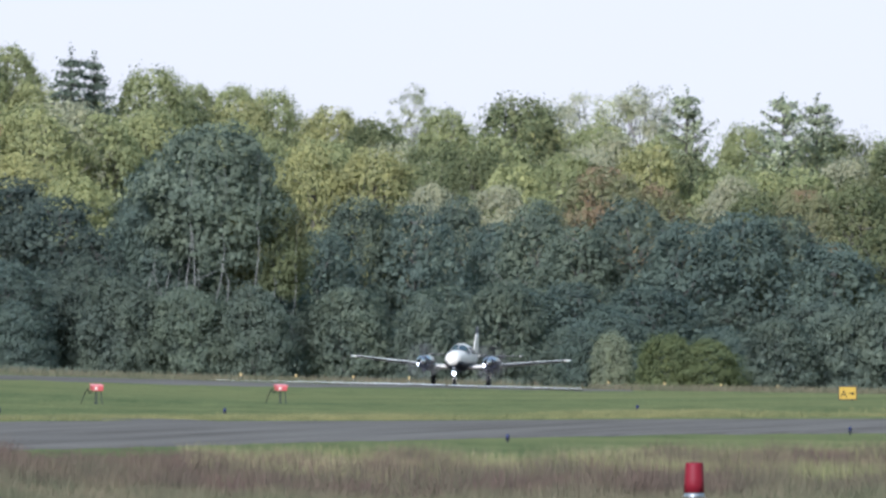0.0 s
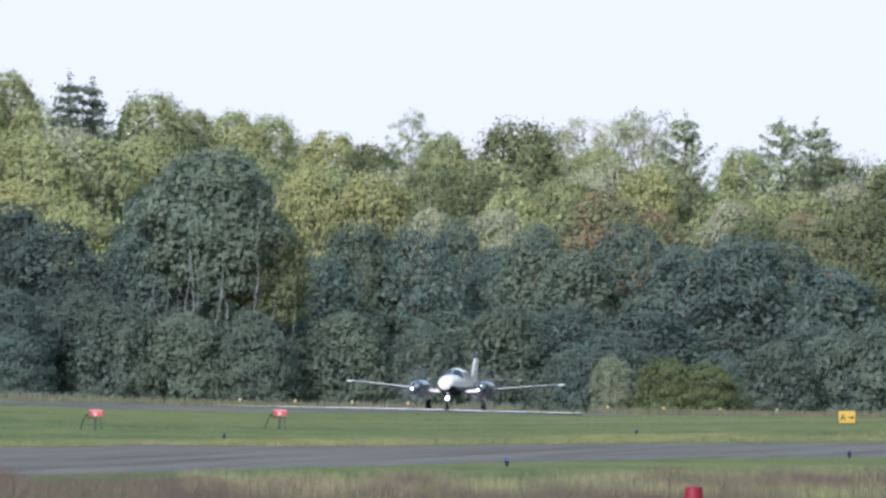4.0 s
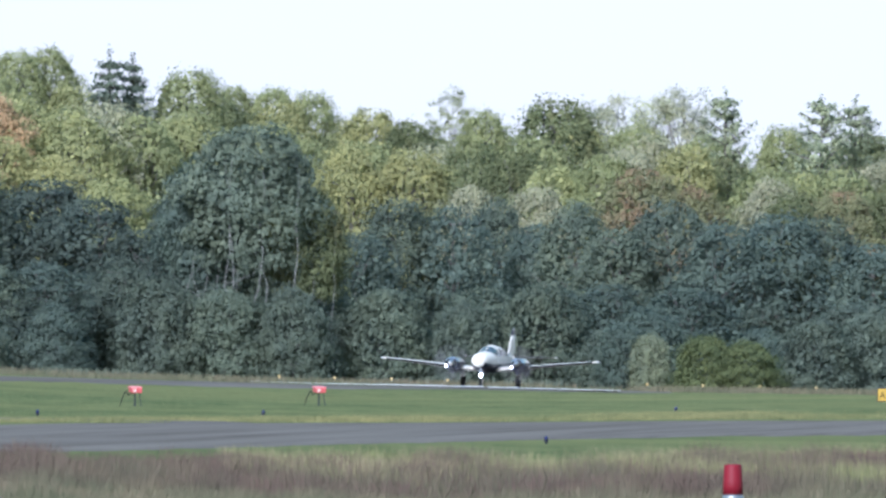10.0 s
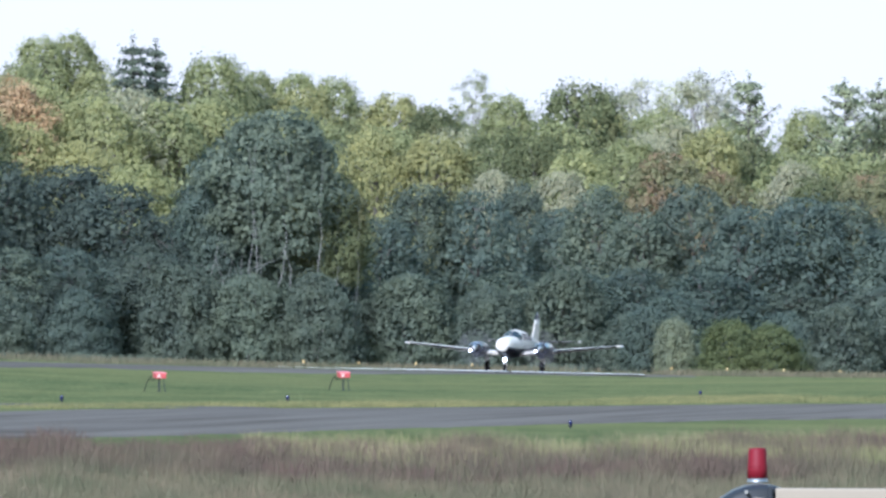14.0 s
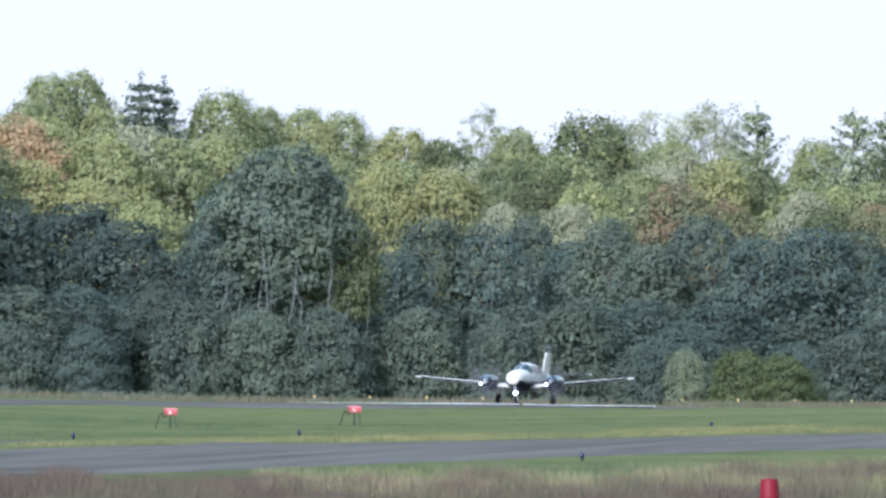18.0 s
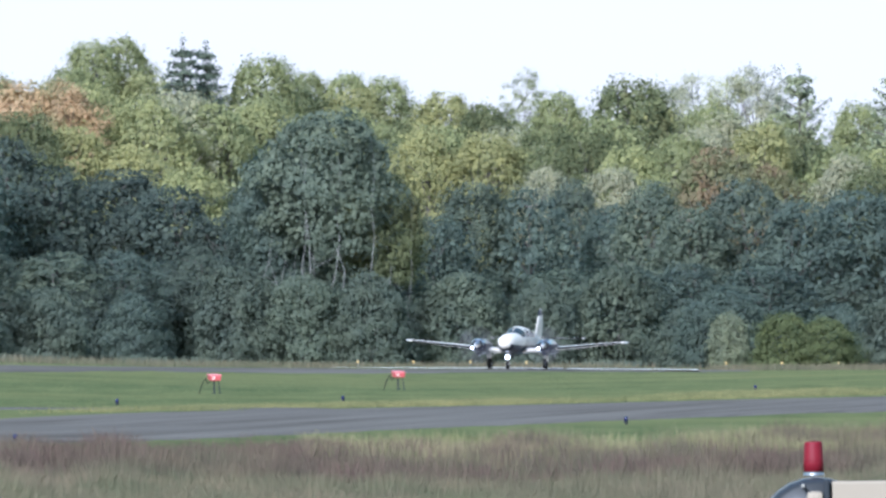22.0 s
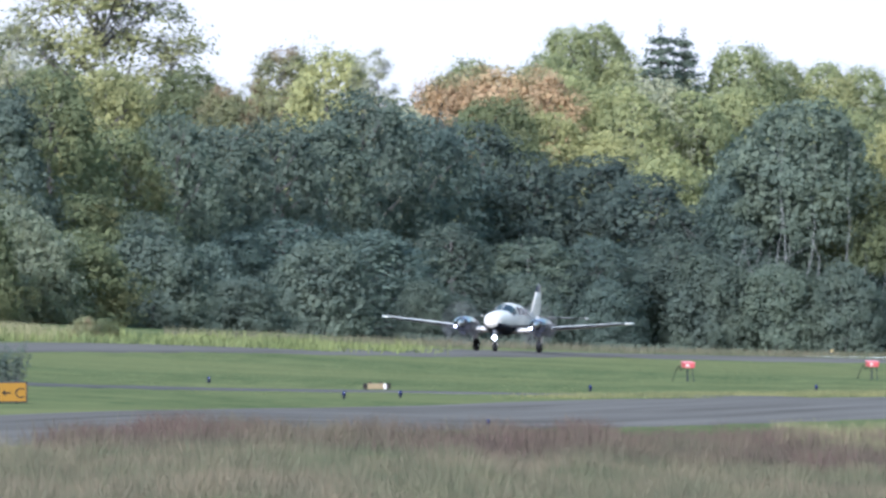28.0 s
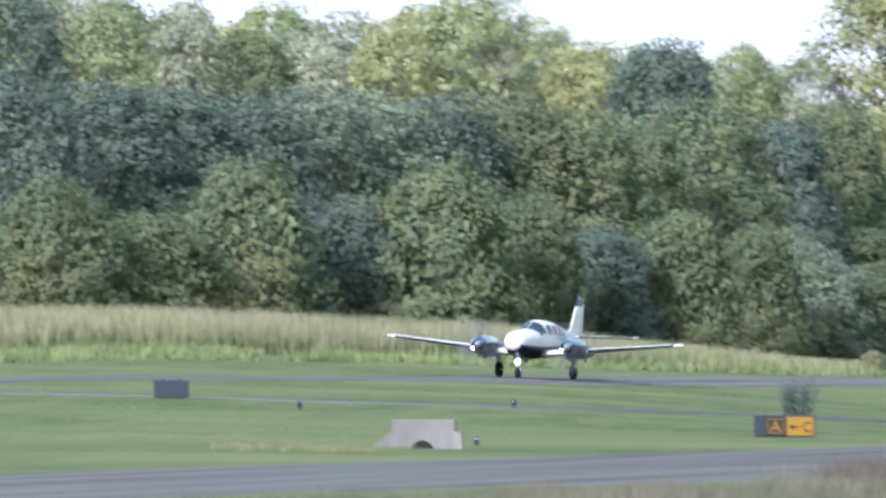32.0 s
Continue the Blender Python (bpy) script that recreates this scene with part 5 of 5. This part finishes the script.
def skin(y0, y1, a0, a1, out, ny=10, na=12, shape=None):
    """A patch of skin laid on the fuselage, a little proud of it."""
    bm = bmesh.new()
    rows = []
    for i in range(ny + 1):
        row = []
        for k in range(na + 1):
            a = a0 + (a1 - a0) * k / na
            y = y0 + (y1 - y0) * i / ny
            if shape:
                y = shape(y, a, i / ny)
            row.append(bm.verts.new(hull(y, a, out)))
        rows.append(row)
    for p, q in zip(rows, rows[1:]):
        for k in range(na):
            bm.faces.new((p[k], p[k + 1], q[k + 1], q[k]))
    bmesh.ops.solidify(bm, geom=bm.faces[:], thickness=-0.012)
    bmesh.ops.recalc_face_normals(bm, faces=bm.faces[:])
    return bm


def wing_panel(stations, thick, n=14):
    """A tapered wing: stations of (x, y of the leading edge, z, chord); rounded nose, sharp tail."""
    bm = bmesh.new()
    rings = []
    for x, y, z, c in stations:
        ring = []
        for k in range(2 * n):
            a = k * math.tau / (2 * n)
            u = (1 - math.cos(a)) / 2
            t = thick * 2.6 * (0.2969 * math.sqrt(u) - 0.126 * u - 0.3516 * u * u + 0.2843 * u ** 3 - 0.1036 * u ** 4) * c * 2
            ring.append(bm.verts.new((x, y - u * c, z + (t if a < math.pi else -t * 0.8))))
        rings.append(ring)
    for p, q in zip(rings, rings[1:]):
        for k in range(2 * n):
            bm.faces.new((p[k], p[(k + 1) % (2 * n)], q[(k + 1) % (2 * n)], q[k]))
    bm.faces.new(rings[0])
    bm.faces.new(rings[-1][::-1])
    bmesh.ops.recalc_face_normals(bm, faces=bm.faces[:])
    return bm


def boot_panel(stations, thick, share, proud=0.006, n=8):
    """The rubber skin over the front share of such a wing, a little proud of it."""
    bm = bmesh.new()
    rings = []
    for x, y, z, c in stations:
        ring = []
        for k in range(-n, n + 1):
            u = share * (k / n) ** 2
            t = thick * 2.6 * (0.2969 * math.sqrt(u) - 0.126 * u - 0.3516 * u * u + 0.2843 * u ** 3 - 0.1036 * u ** 4) * c * 2 + proud * min(1, abs(k))
            ring.append(bm.verts.new((x, y - u * c + proud * (1 - abs(k) / n), z + (t if k > 0 else -t * 0.8))))
        rings.append(ring)
    for p, q in zip(rings, rings[1:]):
        for k in range(2 * n):
            bm.faces.new((p[k], p[k + 1], q[k + 1], q[k]))
    bmesh.ops.solidify(bm, geom=bm.faces[:], thickness=0.004)
    bmesh.ops.recalc_face_normals(bm, faces=bm.faces[:])
    return bm


def tyre(r, w):
    return lathe([(r * 0.62, -w / 2), (r * 0.92, -w / 2), (r, -w * 0.25), (r, w * 0.25), (r * 0.92, w / 2), (r * 0.62, w / 2)], 20)


def on_side(bm):
    bmesh.ops.rotate(bm, matrix=Matrix.Rotation(radians(90), 3, "Y"), verts=bm.verts)
    return bm


airplane = thing("airplane", pose(0, 840, 0), "white and navy twin-engine propeller airplane with its landing lamp on", "airplane")
propellers, wheels = [], []


def build_airplane():
    bm = bmesh.new()
    rings = []
    ys = [1.02, 0.98, 0.94, 0.82, 0.70, 0.5, 0.30, 0.0, -0.30, -0.6, -0.95, -1.2, -1.5, -1.8, -2.1, -2.4, -3.0, -3.6, -4.2, -4.8, -5.4, -6.0, -6.6, -7.2, -8.2]
    for y in ys:
        rings.append([bm.verts.new(hull(y, k * 12)) for k in range(30)])
    for p, q in zip(rings, rings[1:]):
        for k in range(30):
            bm.faces.new((p[k], p[(k + 1) % 30], q[(k + 1) % 30], q[k]))
    bm.faces.new(rings[0])
    bm.faces.new(rings[-1])
    bmesh.ops.recalc_face_normals(bm, faces=bm.faces[:])
    fuselage = part("fuselage", bm, WHITE, airplane, "glossy white fuselage", True)
    part("belly", skin(0.97, -6.6, -173, -7, 0.012, 30, 14), NAVY, fuselage, "navy painted belly", True)
    part("windshield", skin(-0.92, -1.76, 27, 153, 0.010, 8, 20, lambda y, a, i: y - 0.28 * (abs(a - 90) / 70) ** 2 * (1 - i)), GLASS, fuselage, "dark curved windshield", True)
    part("windshield_post", skin(-0.93, -1.82, 89.0, 91.0, 0.026, 6, 2), WHITE, fuselage)
    for side in (0, 1):
        for y0, y1 in ((-1.95, -2.55), (-2.68, -3.28), (-3.42, -3.98), (-4.12, -4.50)):
            a = (20, 52) if not side else (128, 160)
            part("cabin_window", skin(y0, y1, a[0], a[1], 0.010, 4, 4), GLASS, fuselage, "dark cabin window", True)
        part("stripe", skin(-1.1, -6.9, -10 if not side else 186, -4 if not side else 190, 0.014, 16, 2), NAVY, fuselage, "thin navy stripe")
    fin = part("fin", wing_fin(), WHITE, airplane, "white swept tail fin", True)
    part("fin_cap", fin_cap(), NAVY, fin, "navy fin tip", True)
    part("rudder", box(0.05, 0.34, 1.12, (0, -8.22, 1.72), 0.015, turn=Matrix.Rotation(radians(8), 4, "X")), WHITE, fin)
    part("tail_beacon", moved(lathe([(0.03, 0), (0.03, 0.05), (0.015, 0.08)], 10), (0, -7.95, 3.04)), STEEL, fin)
    for s in (1, -1):
        part("tailplane", wing_panel([(s * 0.05, -6.75, 1.56, 1.25), (s * 2.42, -7.2, 1.60, 0.72)], 0.09), WHITE, airplane, "white tailplane with dark leading edge", True)
        part("tailplane_boot", boot_panel([(s * 0.35, -6.807, 1.565, 1.183), (s * 2.38, -7.192, 1.599, 0.729)], 0.09, 0.06), BLACK, airplane, "black rubber leading edge", True)
        part("tailplane_tip", moved(lathe([(0.02, 0), (0.05, 0.2), (0.04, 0.6), (0.01, 0.68)], 8, "y"), (s * 2.43, -7.85, 1.60)), WHITE, airplane)
        wing = part("wing", wing_panel([(s * 0.35, -1.35, 0.92, 2.25), (s * 1.75, -1.55, 1.03, 1.95), (s * 5.55, -1.98, 1.40, 1.05), (s * 5.72, -2.18, 1.42, 0.75)], 0.12), WHITE, airplane, "white tapered low wing", True)
        part("deice_boot", boot_panel([(s * 2.25, -1.607, 1.079, 1.832), (s * 5.50, -1.974, 1.395, 1.062)], 0.12, 0.042), BLACK, wing, "black rubber strip on the leading edge", True)
        part("wing_tip_light", moved(lathe([(0.025, 0), (0.04, 0.1), (0.036, 0.3), (0.01, 0.38)], 10, "y"), (s * 5.76, -2.35, 1.425)), LENS, wing, "clear wing tip lamp")
        part("flap", box(1.3, 0.36, 0.03, (s * 1.0, -3.32, 0.86), 0.008, turn=Matrix.Rotation(radians(12), 4, "X")), WHITE, wing)
        part("aileron", box(1.7, 0.26, 0.03, (s * 4.3, -3.22, 1.26), 0.008, turn=Matrix.Rotation(radians(-5.5 * s), 4, "Y")), WHITE, wing)
        build_engine(s)
        build_main_gear(s)
    build_nose_gear()


def wing_fin():
    bm = bmesh.new()
    rings = []
    for z, lead, chord, th in ((1.55, -5.6, 2.55, 0.05), (1.85, -6.75, 1.45, 0.075), (2.4, -7.18, 1.12, 0.065), (2.80, -7.47, 0.90, 0.05)):
        rings.append([bm.verts.new((th * math.sin(k * math.tau / 16) * (1.0 if math.cos(k * math.tau / 16) > -0.5 else 0.6), lead - chord / 2 + chord / 2 * math.cos(k * math.tau / 16), z)) for k in range(16)])
    for p, q in zip(rings, rings[1:]):
        for k in range(16):
            bm.faces.new((p[k], p[(k + 1) % 16], q[(k + 1) % 16], q[k]))
    bm.faces.new(rings[-1])
    bmesh.ops.recalc_face_normals(bm, faces=bm.faces[:])
    return bm


def fin_cap():
    bm = bmesh.new()
    rings = []
    for z, lead, chord, th in ((2.74, -7.41, 0.96, 0.062), (2.95, -7.56, 0.80, 0.05), (3.05, -7.70, 0.62, 0.03)):
        rings.append([bm.verts.new((th * math.sin(k * math.tau / 16), lead - chord / 2 + chord / 2 * math.cos(k * math.tau / 16), z)) for k in range(16)])
    for p, q in zip(rings, rings[1:]):
        for k in range(16):
            bm.faces.new((p[k], p[(k + 1) % 16], q[(k + 1) % 16], q[k]))
    bm.faces.new(rings[-1])
    bmesh.ops.recalc_face_normals(bm, faces=bm.faces[:])
    return bm


def build_engine(s):
    x = s * 1.74
    cowl = part("engine_cowl", loft([(-0.72, x, 1.20, 0.22, 0.20, 0.20), (-0.74, x, 1.20, 0.33, 0.27, 0.30), (-0.86, x, 1.20, 0.40, 0.31, 0.35), (-1.2, x, 1.20, 0.44, 0.34, 0.39), (-1.8, x, 1.18, 0.44, 0.34, 0.40), (-2.5, x, 1.12, 0.40, 0.27, 0.36), (-3.3, x, 1.04, 0.26, 0.14, 0.22), (-3.9, x, 0.98, 0.06, 0.05, 0.06)], 24, 2.5), NAVY, airplane, "navy engine cowl with polished nose", True)
    cap = loft([(-0.66, x, 1.20, 0.30, 0.24, 0.27), (-0.70, x, 1.20, 0.345, 0.28, 0.31), (-0.82, x, 1.20, 0.404, 0.316, 0.356), (-1.2, x, 1.20, 0.446, 0.346, 0.396), (-1.7, x, 1.185, 0.446, 0.346, 0.40)], 24, 2.5, False)
    bmesh.ops.delete(cap, geom=[f for f in cap.faces if f.calc_center_median().z < 1.26], context="FACES")
    part("cowl_cap", cap, CHROME, cowl, "polished metal over the top of the cowl", True)
    for k in (-1, 1):
        part("air_inlet", moved(lathe([(0.095, 0), (0.10, 0.05), (0.085, 0.06)], 14, "y"), (x + k * 0.215, -0.735, 1.22)), BLACK, cowl, "dark air inlet")
    # glowing disc added for the bright glint at each cowl's nose
    part("cowl_lamp", moved(lathe([(0.07, -0.06), (0.07, 0.02), (0.04, 0.05)], 14, "y"), (x + 0.28, -0.76, 1.08)), LAMP, cowl, "bright glow: landing lamp on the leg, added glint on the cowls")
    part("lower_scoop", box(0.30, 0.5, 0.16, (x, -1.15, 0.72), 0.05), NAVY, cowl)
    for k in (-0.25, 0.25):
        e = bmesh.new()
        tube(e, (x + k, -1.9, 0.82), (x + k, -2.25, 0.70), 0.05, 0.05, 10)
        part("exhaust_pipe", e, STEEL, cowl)
    base = pose(x, -0.62, 1.24)
    prop = part("propeller", lathe([(0.155, -0.06), (0.155, 0.04), (0.135, 0.16), (0.09, 0.26), (0.02, 0.33)], 18, "y"), CHROME, airplane, "polished spinner of a turning propeller", True)
    prop.matrix_basis = base
    for k in range(3):
        b = bmesh.new()
        rows = []
        for r, c, tw in ((0.12, 0.10, 60), (0.35, 0.15, 42), (0.65, 0.15, 28), (0.92, 0.11, 20), (0.97, 0.05, 18)):
            rows.append([b.verts.new((c / 2 * f * math.cos(radians(tw)), c / 2 * f * math.sin(radians(tw)) + g, r)) for f, g in ((-1, 0.0), (0, 0.012), (1, 0.0), (0, -0.012))])
        for p, q in zip(rows, rows[1:]):
            for j in range(4):
                b.faces.new((p[j], p[(j + 1) % 4], q[(j + 1) % 4], q[j]))
        b.faces.new(rows[-1])
        bmesh.ops.rotate(b, matrix=Matrix.Rotation(radians(120 * k), 3, "Y"), verts=b.verts)
        bmesh.ops.recalc_face_normals(b, faces=b.faces[:])
        part("blade", b, BLADE_METAL, prop, "dark grey metal blade")
    part("blade_sweep", lathe([(0.2, 0.0), (0.95, 0.0), (0.95, 0.004), (0.2, 0.004)], 40, "y"), BLUR, prop, "faint sheen of the spinning blades")
    propellers.append((prop, base))


def wheel_set(name, parent, at, r, w):
    wheel = part(name, on_side(tyre(r, w)), BLACK, parent, "black rubber tyre", True)
    wheel.matrix_basis = pose(*at)
    part("hub", on_side(lathe([(0.02, -w / 2 - 0.01), (r * 0.55, -w / 2 + 0.02), (r * 0.6, 0), (r * 0.55, w / 2 - 0.02), (0.02, w / 2 + 0.01)], 16)), STEEL, wheel, "grey metal hub")
    wheels.append((wheel, pose(*at), r))


def build_main_gear(s):
    b = bmesh.new()
    tube(b, (s * 1.46, -2.45, 0.98), (s * 1.44, -2.42, 0.42), 0.06, 0.055, 10)
    tube(b, (s * 1.44, -2.42, 0.44), (s * 1.36, -2.42, 0.24), 0.038, 0.036, 10)
    tube(b, (s * 1.36, -2.42, 0.24), (s * 1.50, -2.42, 0.24), 0.03, 0.03, 8)
    tube(b, (s * 1.44, -2.42, 0.6), (s * 0.95, -2.35, 0.95), 0.025, 0.025, 8)
    part("main_gear_leg", b, CHROME, airplane, "polished main landing gear leg", True)
    part("gear_door", box(0.02, 0.42, 0.52, (s * 1.56, -2.45, 0.42), 0.006), WHITE, airplane, "white landing gear door")
    wheel_set("main_wheel", airplane, (s * 1.46, -2.42, 0.28), 0.28, 0.20)


def build_nose_gear():
    b = bmesh.new()
    tube(b, (0, -0.12, 0.98), (0, 0.0, 0.46), 0.055, 0.05, 10)
    tube(b, (0, 0.0, 0.48), (0, 0.02, 0.30), 0.034, 0.034, 10)
    tube(b, (0.09, 0.02, 0.36), (0.09, 0.0, 0.19), 0.02, 0.02, 8)
    tube(b, (-0.09, 0.02, 0.36), (-0.09, 0.0, 0.19), 0.02, 0.02, 8)
    tube(b, (-0.11, 0.02, 0.36), (0.11, 0.02, 0.36), 0.03, 0.03, 8)
    leg = part("nose_gear_leg", b, WHITE, airplane, "white nose gear leg with fork", True)
    for s in (1, -1):
        part("nose_gear_door", box(0.02, 0.55, 0.26, (s * 0.20, -0.35, 0.60), 0.006), NAVY, airplane, "navy nose gear door")
    part("landing_lamp", moved(lathe([(0.05, -0.08), (0.09, 0.0), (0.09, 0.05), (0.05, 0.08)], 18, "y"), (0, 0.10, 0.62)), LAMP, leg, "bright glow: landing lamp on the leg, added glint on the cowls", True)
    wheel_set("nose_wheel", airplane, (0, 0.0, 0.22), 0.22, 0.15)


build_airplane()
RUN_ROWS = [
    (0, -3.16),
    (2, -2.86),
    (4, -1.60),
    (6, -0.43),
    (9, -0.14),
    (13, -0.10),
    (18.9, 0.00),
    (19.5, 0.57),
    (20, 1.65),
    (20.5, 3.46),
    (21, 5.88),
    (21.5, 9.03),
    (22, 12.91),
    (22.5, 17.57),
    (23, 22.93),
    (23.5, 29.20),
    (24, 36.14),
    (24.5, 43.74),
    (25, 52.41),
    (25.5, 61.56),
    (26, 71.42),
    (26.5, 82.04),
    (27, 93.39),
    (27.5, 105.23),
    (28, 117.73),
    (28.5, 130.82),
    (29, 144.50),
    (29.5, 158.78),
    (30, 173.73),
    (30.5, 189.14),
    (31, 205.05),
    (31.5, 221.48),
    (32, 238.73)
]



def motions():
    """The airplane creeps to its mark, waits, then runs along the runway; its propellers turn all the time."""
    rows = []
    for t, s in RUN_ROWS:
        c = runway_at(s)
        # it wags its nose while it taxis into line, and leans a little more once it rolls
        yaw = float(np.interp(t, (0, 1, 2, 4.5, 7), (-3.5, -6.0, -3.8, -0.6, 0)))
        bank = float(np.interp(s, (0, 25), (-1.2, -1.9)))
        dz = (float(land(*runway_at(s + 1.5))) - float(land(*runway_at(s - 4.5)))) / 6.0
        z = float(land(*runway_at(s - 1.4))) + 0.095
        rows.append((t, Matrix.Translation((c.x, c.y, z)) @ pose(0, 0, 0, 0, 0, 180 - HEADING - yaw) @ pose(0, 0, 0, math.degrees(dz), bank, 0)))
    walk(airplane, rows)
    steps = int(32 * FPS)
    for k, (prop, base) in enumerate(propellers):
        walk(prop, [(i / FPS, base @ pose(0, 0, 0, 0, 85.0 * i + 35 * k, 0)) for i in range(steps + 1)])
    for wheel, base, radius in wheels:
        spin, last, turn = [], None, 0.0
        for i in range(0, steps + 1):
            t = i / FPS
            s = float(np.interp(t, [r[0] for r in RUN_ROWS], [r[1] for r in RUN_ROWS]))
            if last is not None:
                turn += min(85.0, math.degrees((s - last) / radius))
            last = s
            spin.append((t, base @ pose(0, 0, 0, -turn, 0, 0)))
        walk(wheel, spin)


motions()
